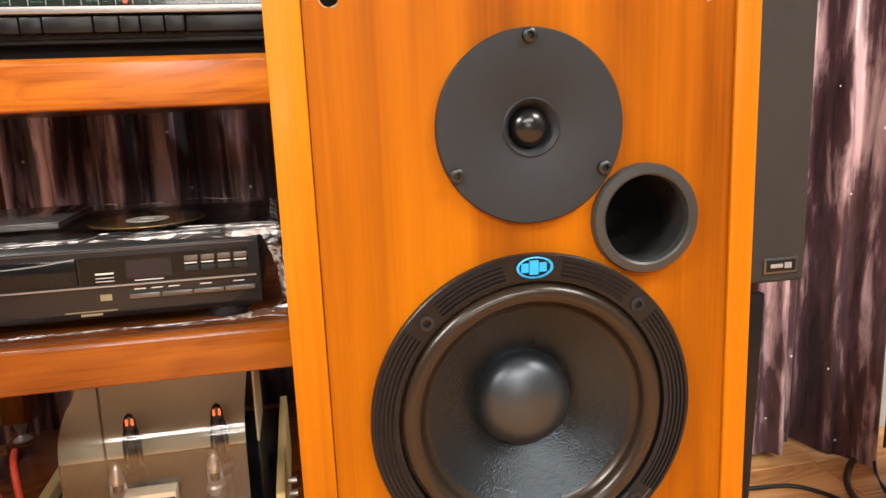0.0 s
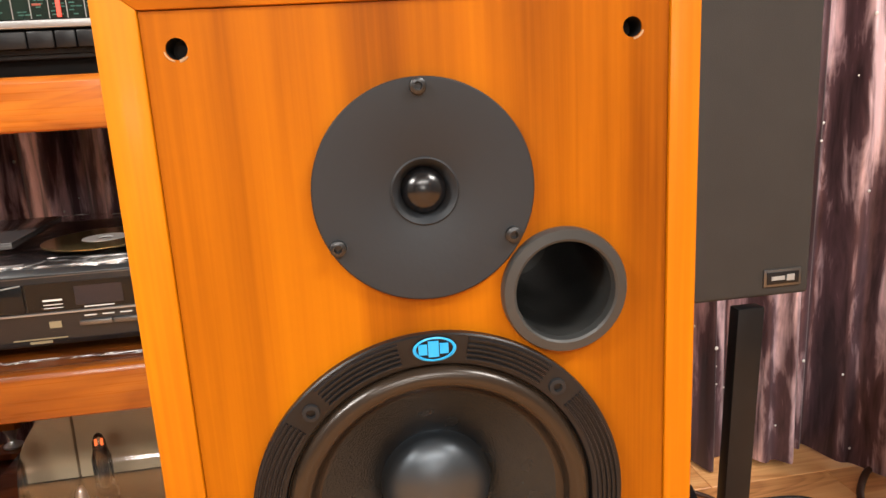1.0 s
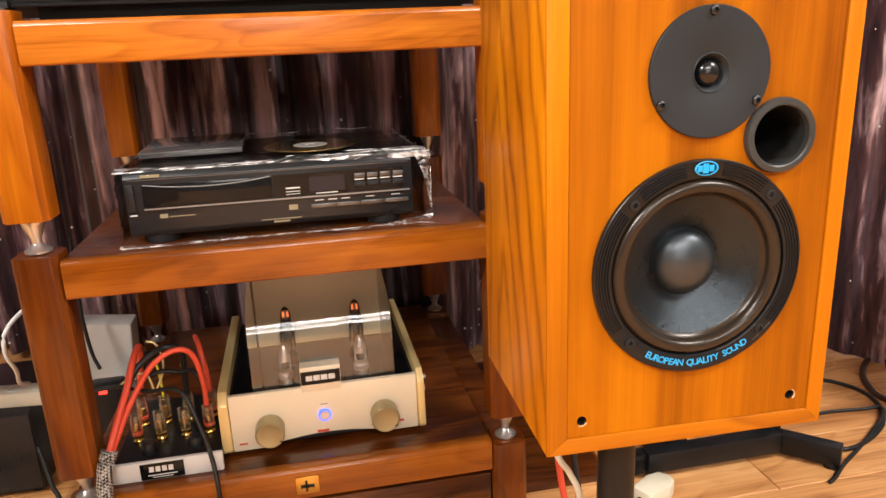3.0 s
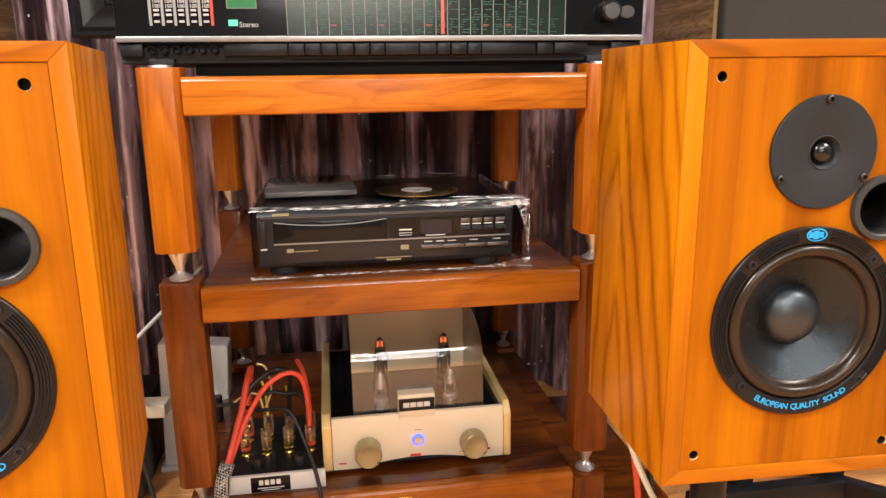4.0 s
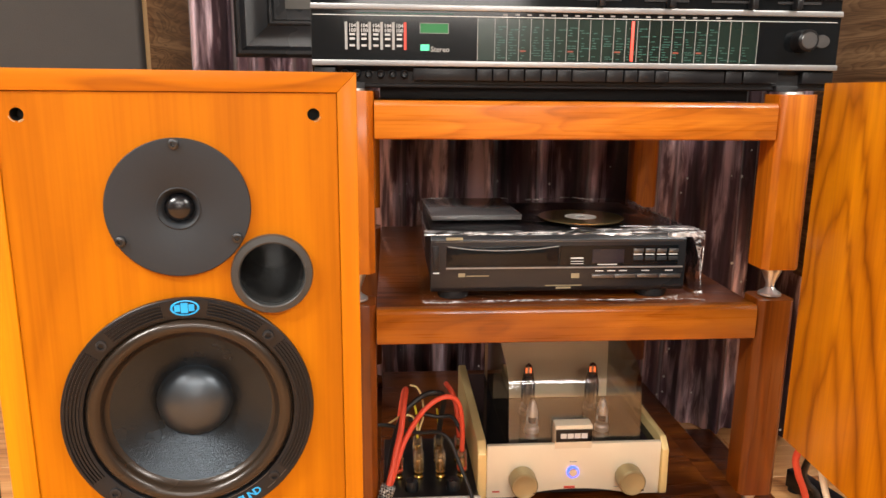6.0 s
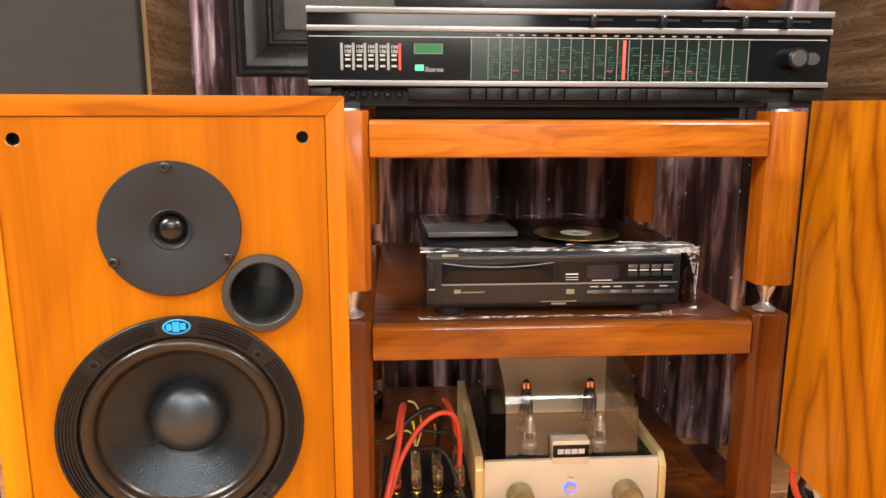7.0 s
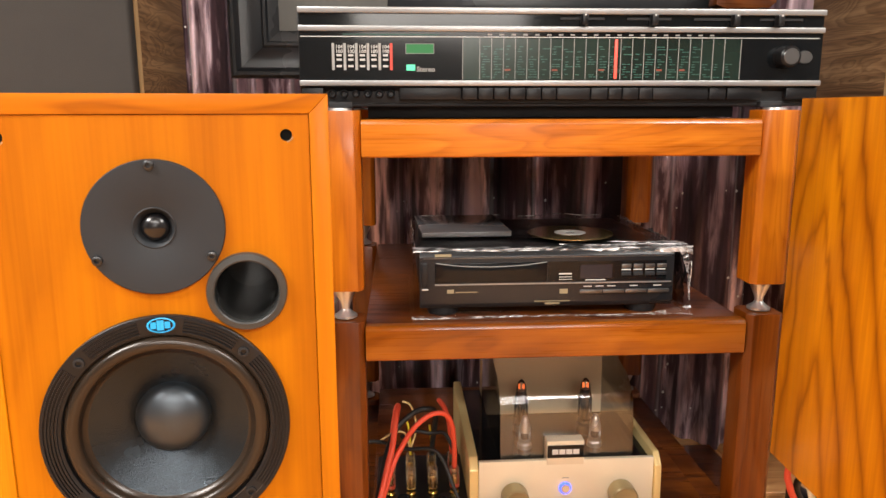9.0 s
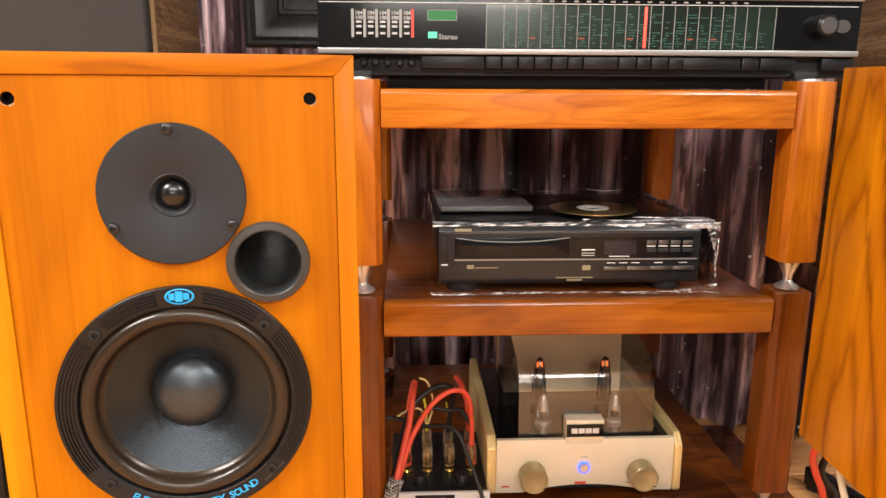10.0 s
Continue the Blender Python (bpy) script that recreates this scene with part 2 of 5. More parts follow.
BLUE = plain("blue_print", (0.02, 0.36, 0.74), 0.4, 0, 0.02, 60, 0.0)
INK_WHITE = plain("white_print", (0.72, 0.72, 0.70), 0.5, 0, 0.02, 60, 0.0)
INK_GREY = plain("grey_print", (0.30, 0.30, 0.29), 0.5, 0, 0.05, 60, 0.0)
INK_RED = plain("red_print", (0.60, 0.07, 0.05), 0.5, 0, 0.05, 60, 0.0)
MARK_RED = plain("faded_red_print", (0.26, 0.060, 0.035), 0.5, 0, 0.05, 60, 0.0)
INK_GOLD = plain("gold_print", (0.30, 0.26, 0.16), 0.45, 0.2, 0.05, 60, 0.0)
RED_CABLE = plain("red_cable", (0.74, 0.085, 0.040), 0.45, 0, 0.1, 40, 0.05)
BLACK_CABLE = plain("black_cable", (0.014, 0.014, 0.014), 0.45, 0, 0.1, 40, 0.05)
BROWN_CABLE = plain("brown_cable", (0.06, 0.025, 0.014), 0.45, 0, 0.1, 40, 0.05)
YELLOW_CABLE = plain("yellow_sleeve", (0.68, 0.60, 0.04), 0.45, 0, 0.1, 40, 0.05)
GREY_CABLE = braid("braided_sleeve")
GLASS_BLACK = plain("black_dial_glass", (0.005, 0.006, 0.007), 0.10, 0, 0.1, 20, 0.0, 0.0, 1.34)
DIAL = plain("dark_green_dial", (0.010, 0.021, 0.016), 0.16, 0, 0.5, 30, 0.0, 0.3)
DIAL_GREEN = plain("green_print", (0.025, 0.100, 0.080), 0.4, 0, 0.3, 60, 0.0)
LAMP_GREEN = glow("green_lamp", (0.010, 0.13, 0.035), 0.35)
LAMP_MINT = glow("mint_lamp", (0.10, 0.75, 0.42), 0.25)
NEEDLE = glow("red_pointer", (0.95, 0.10, 0.07), 0.55)
LAMP_BLUE = glow("blue_ring_lamp", (0.05, 0.10, 1.0), 3.0)
LAMP_RED = glow("red_lamp", (1.0, 0.03, 0.02), 4.0)
HEATER = glow("glowing_heater", (1.0, 0.20, 0.05), 1.4)
LAMP_PANEL = glow("lamp_diffuser", (1.0, 0.94, 0.85), 5.0)
DISPLAY = plain("dark_display", (0.010, 0.013, 0.022), 0.12, 0, 0.1, 30, 0.0)
ACRYLIC = film("clear_acrylic", (0.98, 0.98, 0.98), 0.060, 0.075, 0.0, 40.0, 1.03)
SLEEVE = film("clear_sleeve", (0.93, 0.93, 0.91), 0.16, 0.25)
# dusty tube wall, its colour lowered to paint the shade inside the port
THROAT = plain("shaded_dusty_port_wall", (0.026, 0.026, 0.025), 0.20, 0, 0.6, 80, 0.3)
SMOKED = film("smoked_acrylic", (0.22, 0.20, 0.19), 0.03, 0.06)
TUBE_GLASS = film("tube_glass", (0.93, 0.93, 0.93), 0.05, 0.04)
BAG = film("plastic_bag", (0.98, 0.98, 0.98), 0.0, 0.07, 0.25, 30.0, 1.12)
CREASE = creased("bag_crease")
CURTAIN = satin("plum_satin")
CHARCOAL = plain("charcoal_lacquer", (0.014, 0.015, 0.017), 0.28, 0, 0.1, 20, 0.04)


# ---- building helpers ----
def spot(x, y, z, rz=0.0):
    return pose(K * x, K * y, K * (z - FLOOR), 0, 0, rz)


def thing(name, m, label, category, group=""):
    ob = new(name)
    ob.empty_display_size = 0.05
    ob.matrix_basis = m
    return tagged(ob, label, category, group)


def part(name, bm, material, parent=None, label="", smooth=40.0):
    """Links a bmesh, drawn in plan units, as one mesh object under a thing or part."""
    bmesh.ops.scale(bm, vec=(K, K, K), verts=bm.verts)
    bmesh.ops.recalc_face_normals(bm, faces=bm.faces)
    for f in bm.faces:
        f.smooth = True
    for e in bm.edges:
        e.smooth = len(e.link_faces) == 2 and e.calc_face_angle(3.2) < radians(smooth)
    me = bpy.data.meshes.new(name)
    bm.to_mesh(me)
    bm.free()
    me.materials.append(material)
    ob = new(name, me)
    ob.parent = parent
    return tagged(ob, label)


def structure(name, bm, material, label, category, smooth=40.0):
    bmesh.ops.translate(bm, vec=(0, 0, -FLOOR), verts=bm.verts)
    return tagged(part(name, bm, material, None, label, smooth), "", category, "", "structure")


def box(x0, x1, y0, y1, z0, z1, bevel=0.0, bm=None, segments=2):
    b = bmesh.new()
    bmesh.ops.create_cube(b, size=1)
    bmesh.ops.scale(b, vec=(x1 - x0, y1 - y0, z1 - z0), verts=b.verts)
    bmesh.ops.translate(b, vec=((x0 + x1) / 2, (y0 + y1) / 2, (z0 + z1) / 2), verts=b.verts)
    if bevel:
        bmesh.ops.bevel(b, geom=list(b.edges), offset=bevel, segments=segments, profile=0.5, affect="EDGES")
    return join(bm, b)


def join(bm, b):
    if bm is None:
        return b
    me = bpy.data.meshes.new("scrap")
    b.to_mesh(me)
    b.free()
    bm.from_mesh(me)
    bpy.data.meshes.remove(me)
    return bm


def prism(poly, y0, y1, axis="Y", bevel=0.0, bm=None):
    """A polygon drawn in the plane across the axis, drawn out from y0 to y1 along it."""
    put = {"Y": lambda a, b, d: (a, d, b), "Z": lambda a, b, d: (a, b, d), "X": lambda a, b, d: (d, a, b)}[axis]
    b = bmesh.new()
    lo, hi = [b.verts.new(put(*p, y0)) for p in poly], [b.verts.new(put(*p, y1)) for p in poly]
    n = len(poly)
    b.faces.new(lo), b.faces.new(hi)
    for i in range(n):
        b.faces.new((lo[i], lo[(i + 1) % n], hi[(i + 1) % n], hi[i]))
    bmesh.ops.recalc_face_normals(b, faces=b.faces)
    if bevel:
        bmesh.ops.bevel(b, geom=list(b.edges), offset=bevel, segments=2, profile=0.5, affect="EDGES")
    return join(bm, b)


def lathe(profile, x=0.0, y=0.0, z=0.0, axis="Y", n=48, bm=None, stretch=1.0):
    """Turns a profile of (radius, depth) round an axis through (x, y, z)."""
    b = bmesh.new()
    rings = []
    for r, d in profile:
        if r < 1e-6:
            rings.append([b.verts.new((0, d, 0))])
        else:
            rings.append([b.verts.new((r * stretch * math.cos(2 * math.pi * i / n), d, r * math.sin(2 * math.pi * i / n))) for i in range(n)])
    for p, q in zip(rings, rings[1:]):
        for i in range(n):
            j = (i + 1) % n
            if len(p) == 1 and len(q) > 1:
                b.faces.new((p[0], q[i], q[j]))
            elif len(q) == 1 and len(p) > 1:
                b.faces.new((p[i], p[j], q[0]))
            elif len(p) > 1:
                b.faces.new((p[i], p[j], q[j], q[i]))
    if axis == "Z":
        bmesh.ops.rotate(b, cent=(0, 0, 0), matrix=Matrix.Rotation(radians(90), 3, "X"), verts=b.verts)
    bmesh.ops.translate(b, vec=(x, y, z), verts=b.verts)
    return join(bm, b)


def spline(points, steps=6):
    """A smooth line through the points."""
    p = [Vector(q) for q in points]
    p = [p[0] * 2 - p[1], *p, p[-1] * 2 - p[-2]]
    out = []
    for i in range(1, len(p) - 2):
        for s in range(steps):
            t = s / steps
            a, b, c, d = p[i - 1], p[i], p[i + 1], p[i + 2]
            out.append(0.5 * (2 * b + (c - a) * t + (2 * a - 5 * b + 4 * c - d) * t * t + (3 * b - a - 3 * c + d) * t ** 3))
    return out + [p[-2]]


def tube(points, r, n=8, bm=None, steps=6, taper=1.0):
    b = bmesh.new()
    line = spline(points, steps)
    rings = []
    side = Vector((0.31, 0.2, 0.93))
    for i, q in enumerate(line):
        d = (line[min(i + 1, len(line) - 1)] - line[max(i - 1, 0)]).normalized()
        u = side.cross(d)
        u = u.normalized() if u.length > 1e-4 else Vector((1, 0, 0))
        w = d.cross(u)
        rr = r * (1 + (taper - 1) * i / (len(line) - 1))
        rings.append([b.verts.new(q + rr * (math.cos(2 * math.pi * k / n) * u + math.sin(2 * math.pi * k / n) * w)) for k in range(n)])
    for p, q in zip(rings, rings[1:]):
        for k in range(n):
            b.faces.new((p[k], p[(k + 1) % n], q[(k + 1) % n], q[k]))
    b.faces.new(rings[0]), b.faces.new(rings[-1])
    return join(bm, b)


def letters(text, size, m, bm=None):
    """Flat lettering in the built-in font, centred, laid out by the matrix m (plan units)."""
    curve = bpy.data.curves.new("scrap", "FONT")
    curve.body, curve.size, curve.align_x, curve.align_y, curve.resolution_u, curve.offset = text, size, "CENTER", "CENTER", 2, size * 0.022
    ob = bpy.data.objects.new("scrap", curve)
    me = bpy.data.meshes.new_from_object(ob)
    b = bmesh.new()
    b.from_mesh(me)
    bmesh.ops.transform(b, matrix=m, verts=b.verts)
    bpy.data.objects.remove(ob), bpy.data.curves.remove(curve), bpy.data.meshes.remove(me)
    return join(bm, b)


def facing(x, y, z, turn=0.0):
    """Where lettering stands that is read from the front (from -y), turned in its plane."""
    return Matrix.Translation((x, y, z)) @ Matrix.Rotation(radians(90), 4, "X") @ Matrix.Rotation(radians(turn), 4, "Z")


def arc(r, z, x, a0, a1, half, y0, y1, bm=None, n=20):
    """A curved ridge on a ring round (x, z), from angle a0 to a1."""
    b = bmesh.new()
    rows = []
    for i in range(n + 1):
        a = radians(a0 + (a1 - a0) * i / n)
        c, s = math.cos(a), math.sin(a)
        rows.append([b.verts.new((x + q * c, d, z + q * s)) for q, d in ((r - half, y1), (r - half * 0.5, y0), (r + half * 0.5, y0), (r + half, y1))])
    for p, q in zip(rows, rows[1:]):
        for k in range(3):
            b.faces.new((p[k], p[k + 1], q[k + 1], q[k]))
    b.faces.new(rows[0]), b.faces.new(rows[-1])
    return join(bm, b)


def board_with_holes(x0, x1, z0, z1, holes, y0, y1):
    """A flat board facing -y with round holes (x, z, r) through it."""
    b = bmesh.new()
    loops = [[(x0, z0), (x1, z0), (x1, z1), (x0, z1)]]
    for x, z, r in holes:
        n = 40 if r > 0.02 else 16
        loops.append([(x + r * math.cos(2 * math.pi * i / n), z + r * math.sin(2 * math.pi * i / n)) for i in range(n)])
    edges = []
    for loop in loops:
        vs = [b.verts.new((x, y0, z)) for x, z in loop]
        edges += [b.edges.new((vs[i], vs[(i + 1) % len(vs)])) for i in range(len(vs))]
    bmesh.ops.triangle_fill(b, use_beauty=True, use_dissolve=False, edges=edges)
    made = bmesh.ops.extrude_face_region(b, geom=list(b.faces))
    bmesh.ops.translate(b, vec=(0, y1 - y0, 0), verts=[v for v in made["geom"] if isinstance(v, bmesh.types.BMVert)])
    return b


# ---- the room ----
def wall_line(x):
    return 0.93 - 0.30 * x


floor = structure("floor", box(-3.2, 3.0, -4.8, 2.2, FLOOR - 0.1, FLOOR - 0.012), PLANK, "warm oak laminate floor boards", "floor")
# ceiling and three walls out of view, kept dark to limit bounce
structure("ceiling", box(-3.2, 3.0, -4.8, 2.2, 2.85, 2.95), CEILING, "plain ceiling out of view, toned dark to cut bounce light", "ceiling")
structure("wall_west", box(-3.2, -3.0, -4.8, 2.2, FLOOR, 2.85), WALL_BEIGE, "plain beige wall out of view, toned dark to cut bounce light", "wall")
structure("wall_east", box(2.6, 2.8, -4.8, 2.2, FLOOR, 2.85), WALL_BEIGE, "plain beige wall out of view, toned dark to cut bounce light", "wall")
structure("wall_south", box(-3.0, 2.6, -4.8, -4.6, FLOOR, 2.85), WALL_BEIGE, "plain beige wall out of view, toned dark to cut bounce light", "wall")
structure("wall_north", prism([(-3.0, wall_line(-3.0)), (2.6, wall_line(2.6)), (2.6, wall_line(2.6) + 0.2), (-3.0, wall_line(-3.0) + 0.2)], FLOOR, 2.85, "Z"),
          WALL, "cool white painted wall behind the curtain", "wall")

# housing for the added fill light, out of view
lamp = thing("wall_light", spot(0.10, -4.6, 1.75), "slim white fill light panel, added out of view to brighten the rack", "wall light")
part("frame", box(-0.68, 0.68, 0.0, 0.06, -0.22, 0.22, 0.008), WHITE, lamp)
part("diffuser", box(-0.64, 0.64, 0.056, 0.068, -0.19, 0.19), LAMP_PANEL, lamp, "glowing milky diffuser")
for px, py, long, _ in LAMPS:
    lamp = thing("ceiling_light", spot(px, py, 2.85), "slim rectangular white ceiling light panel, switched on", "ceiling light", "ceiling lights")
    part("frame", box(-long / 2 - 0.055, long / 2 + 0.055, -0.29, 0.29, -0.07, 0.0, 0.008), WHITE, lamp)
    part("diffuser", box(-long / 2 - 0.025, long / 2 + 0.025, -0.26, 0.26, -0.078, -0.066), LAMP_PANEL, lamp, "glowing milky diffuser")


def curtain(name, xa, xb, label):
    b = bmesh.new()
    n, rows = int((xb - xa) * 150), 26
    grid = []
    for i in range(n + 1):
        x = xa + (xb - xa) * i / n
        fold = 0.036 * math.sin(x * 47 + 2.1 * math.sin(x * 7.3)) + 0.014 * math.sin(x * 108 + 1.7 * math.sin(x * 11))
        line = []
        for j in range(rows + 1):
            h = j / rows
            sway = 0.005 * math.sin(h * 7 + x * 14) * (1 - h)
            z = FLOOR + 0.012 + 2.35 * h
            if j == 0:
                z += 0.010 * math.sin(x * 23)
            line.append(b.verts.new((x + sway, wall_line(x) - 0.14 + fold * (1.15 - 0.4 * h), z)))
        grid.append(line)
    for p, q in zip(grid, grid[1:]):
        for j in range(rows):
            b.faces.new((p[j], q[j], q[j + 1], p[j + 1]))
    bmesh.ops.translate(b, vec=(0, 0, -FLOOR), verts=b.verts)
    cloth = thing(name, Matrix.Identity(4), label, "curtain")
    part("cloth", b, CURTAIN, cloth, "", 180)
    rail = tube([(xa, wall_line(xa) - 0.14, 2.37), (xb, wall_line(xb) - 0.14, 2.37)], 0.014)
    part("curtain_rail", rail, SILVER, cloth, "plain metal curtain rail")
    rng = random.Random(5)
    b = bmesh.new()
    for _ in range(420):
        x, z = rng.uniform(xa, xb), rng.uniform(0.02, 1.3) ** 1.2
        v = Vector(grid_point(x, z))
        r = rng.uniform(0.0018, 0.0042)
        s = bmesh.new()
        bmesh.ops.create_icosphere(s, subdivisions=1, radius=r)
        bmesh.ops.scale(s, vec=(1, 0.4, 1), verts=s.verts)
        bmesh.ops.translate(s, vec=v, verts=s.verts)
        join(b, s)
    tagged(part("sequins", b, INK_WHITE, cloth, "tiny glittering sequins sewn on the cloth"), kind="stuff")


def grid_point(x, z):
    h = z / 2.35
    fold = 0.036 * math.sin(x * 47 + 2.1 * math.sin(x * 7.3)) + 0.014 * math.sin(x * 108 + 1.7 * math.sin(x * 11))
    return (x + 0.005 * math.sin(h * 7 + x * 14) * (1 - h), wall_line(x) - 0.142 + fold * (1.15 - 0.4 * h), z)


curtain("curtain", -2.0, 1.345, "floor-length plum and rose marbled satin curtain with sequins")


# ---- the teak loudspeakers ----
def loudspeaker(name, m, label):
    """Two-way loudspeaker; its origin is the middle of the front, which looks to -y."""
    sp = thing(name, m, label, "loudspeaker", "teak loudspeakers")
    w, h, fw, depth = 0.1352, 0.2155, 0.0187, 0.225
    iw, ih = w - 0.0150, h - 0.0152
    il = w - fw
    for sx, ix in ((-1, -il), (1, iw)):
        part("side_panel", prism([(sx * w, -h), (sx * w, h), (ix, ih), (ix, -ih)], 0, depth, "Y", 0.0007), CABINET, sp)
    for sz, nm in ((1, "top_panel"), (-1, "bottom_panel")):
        part(nm, prism([(-w, sz * h), (w, sz * h), (iw, sz * ih), (-il, sz * ih)], 0, depth, "Y", 0.0007), CABINET_X, sp)
    part("back_panel", box(-il, iw, depth - 0.016, depth - 0.003, -ih, ih), BLACK, sp, "plain black back panel")
    wz, tz, px, pz = -0.0495, 0.115, 0.0667, 0.0612
    face = 0.0015
    holes = [(0, wz, 0.0865), (0.0008, tz, 0.03), (px, pz, 0.0262)] + [(sx * 0.1022, sz * 0.184, 0.0047) for sx in (-1, 1) for sz in (-1, 1)]
    baffle = part("baffle", board_with_holes(-il + 0.0005, iw - 0.0005, -ih + 0.0005, ih - 0.0005, holes, face, face + 0.018), BAFFLE, sp, "teak veneered front board", 30)
    for sx in (-1, 1):
        for sz in (-1, 1):
            part("grille_socket", lathe([(0.0046, 0.0), (0.0046, 0.014), (0.0, 0.014)], sx * 0.1022, face + 0.001, sz * 0.184, n=16), BLACK_SOFT, baffle, "empty black grille peg hole")
            chip = random.Random(int(7 + sx + 3 * sz))
            rim = None
            for _ in range(3):
                a0 = chip.uniform(190, 380)
                rim = arc(0.0051 + chip.uniform(0, 0.0004), sz * 0.184, sx * 0.1022, a0, a0 + chip.uniform(25, 70), chip.uniform(0.0004, 0.0009), face - 0.0003, face + 0.0002, rim, 8)
            part("chipped_rim", rim, RAW, baffle, "pale chipped wood rim")
    # woofer
    y = face
    ring = part("woofer_frame", lathe([(0.0953, y), (0.0953, y - 0.0042), (0.0945, y - 0.005), (0.0811, y - 0.005), (0.0796, y - 0.0042), (0.0782, y + 0.004), (0.0625, y + 0.03)], 0, 0, wz, n=120), BLACK, sp,
                "black cast woofer frame with fine ribs")
    for a0, a1 in ((101, 129), (142, 214), (51, 79), (-38, 38)):
        for k in range(5):
            part("rib", arc(0.0826 + k * 0.0025, wz, 0, a0, a1, 0.0008, y - 0.0063, y - 0.0049), BLACK, ring)
    roll = [(0.0786, y - 0.001)]
    for i in range(13):
        a = math.pi * i / 12
        roll.append((0.0721 + 0.0062 * math.cos(a), y - 0.0005 - 0.0065 * math.sin(a)))
    roll += [(0.0653, y + 0.0012), (0.0620, y + 0.0035)]
    part("surround", lathe(roll, 0, 0, wz, n=96), SURROUND, sp, "bronze brown rubber surround", 180)
    part("cone", lathe([(0.0628, y + 0.003), (0.055, y + 0.0085), (0.045, y + 0.0148), (0.036, y + 0.0205), (0.0275, y + 0.0255)], 0, 0, wz, n=96), CONE, sp, "black coated paper cone", 180)
    cap = [(0.0306, y + 0.0240), (0.0296, y + 0.0222)]
    for i in range(1, 11):
        a = math.pi / 2 * i / 10
        cap.append((0.0296 * math.cos(a), y + 0.0222 - 0.0165 * math.sin(a)))
    part("dust_cap", lathe(cap, 0, 0, wz, n=64), CAP, sp, "smooth black dome dust cap", 180)
    for a in (45, 135, 225, 315):
        sx, sz = 0.0866 * math.cos(radians(a)), wz + 0.0866 * math.sin(radians(a))
        part("screw", lathe([(0.0046, y - 0.0046), (0.0042, y - 0.0066), (0.0024, y - 0.0068), (0.0020, y - 0.0045), (0, y - 0.0045)], sx, 0, sz, n=14), BLACK_SOFT, ring, "black socket screw")
    badge = part("badge", lathe([(0.0062, y - 0.0062), (0.0054, y - 0.0066), (0.0052, y - 0.0058)], 0.0005, 0, 0.0384, n=40, stretch=1.72), BLUE, sp, "blue oval badge outline")
    b = None
    for bx, bw, bh in ((-0.0052, 0.0021, 0.0026), (0.0, 0.0026, 0.0040), (0.0052, 0.0021, 0.0026)):
        b = box(bx - bw, bx + bw, y - 0.0062, y - 0.0052, 0.0384 - bh, 0.0384 + bh, 0, b)
    part("badge_mark", b, BLUE, badge, "plain blue badge shapes")
    words, b, at = "EUROPEAN QUALITY SOUND", None, 0.0
    wide = {"I": 0.45, " ": 0.80, "E": 0.85, "L": 0.85, "T": 0.9, "P": 0.95, "S": 0.9, "O": 1.12, "Q": 1.12, "N": 1.1}
    total = sum(wide.get(ch, 1.0) for ch in words)
    for ch in words:
        a = -122.0 + 66.5 * (at + wide.get(ch, 1.0) / 2) / total
        at += wide.get(ch, 1.0)
        if ch != " ":
            b = letters(ch, 0.0086, facing(0.0866 * math.cos(radians(a)), y - 0.0054, wz + 0.0866 * math.sin(radians(a)), a + 90), b)
    part("lettering", b, BLUE, ring, "blue lettering along the woofer frame")
    part("frame_line", arc(0.0904, wz, 0, -52, -38, 0.0003, y - 0.0056, y - 0.0049, arc(0.0803, wz, 0, -75, -45, 0.0003, y - 0.0056, y - 0.0049)), STEEL, ring)
    # tweeter
    plate = part("tweeter_plate", lathe([(0.0522, y), (0.0522, y - 0.0028), (0.0515, y - 0.0036), (0.0160, y - 0.0036), (0.0148, y - 0.0030), (0.0108, y + 0.0035), (0.0, y + 0.0045)], 0.0008, 0, tz, n=96), SOOT, sp,
                 "round dark grey tweeter plate")
    dome = []
    for i in range(9):
        a = math.pi / 2 * i / 8
        dome.append((0.0110 * math.cos(a), y + 0.003 - 0.0085 * math.sin(a)))
    part("dome", lathe(dome, 0.0008, 0, tz, n=40), DOME, plate, "glossy black dome", 180)
    part("dome_rim", lathe([(0.0163, y - 0.0034), (0.0153, y - 0.0044), (0.0143, y - 0.0034)], 0.0008, 0, tz, n=48), SOOT, plate)
    for sx, sz in ((0.0003, 0.1628), (-0.0413, 0.0914), (0.0417, 0.0914)):
        part("screw", lathe([(0.0041, y - 0.003), (0.0038, y - 0.0058), (0.0026, y - 0.0066), (0.0019, y - 0.0066), (0.0016, y - 0.0040), (0, y - 0.0040)], sx, 0, sz, n=14), SCREW, plate, "dark steel socket screw")
    # port
    port = part("port", lathe([(0.0314, y), (0.0314, y - 0.0042), (0.0306, y - 0.0060), (0.0262, y - 0.0066), (0.0250, y - 0.0058), (0.0245, y - 0.001), (0.0247, y + 0.004)], px, 0, pz, n=72), PORT, sp,
                "grey moulded bass port tube")
    part("throat", lathe([(0.0245, y - 0.0005), (0.0240, y + 0.115), (0.0, y + 0.115)], px, 0, pz, n=48), THROAT, port, "dusty inner wall of the port, darkened for shade")
    return sp


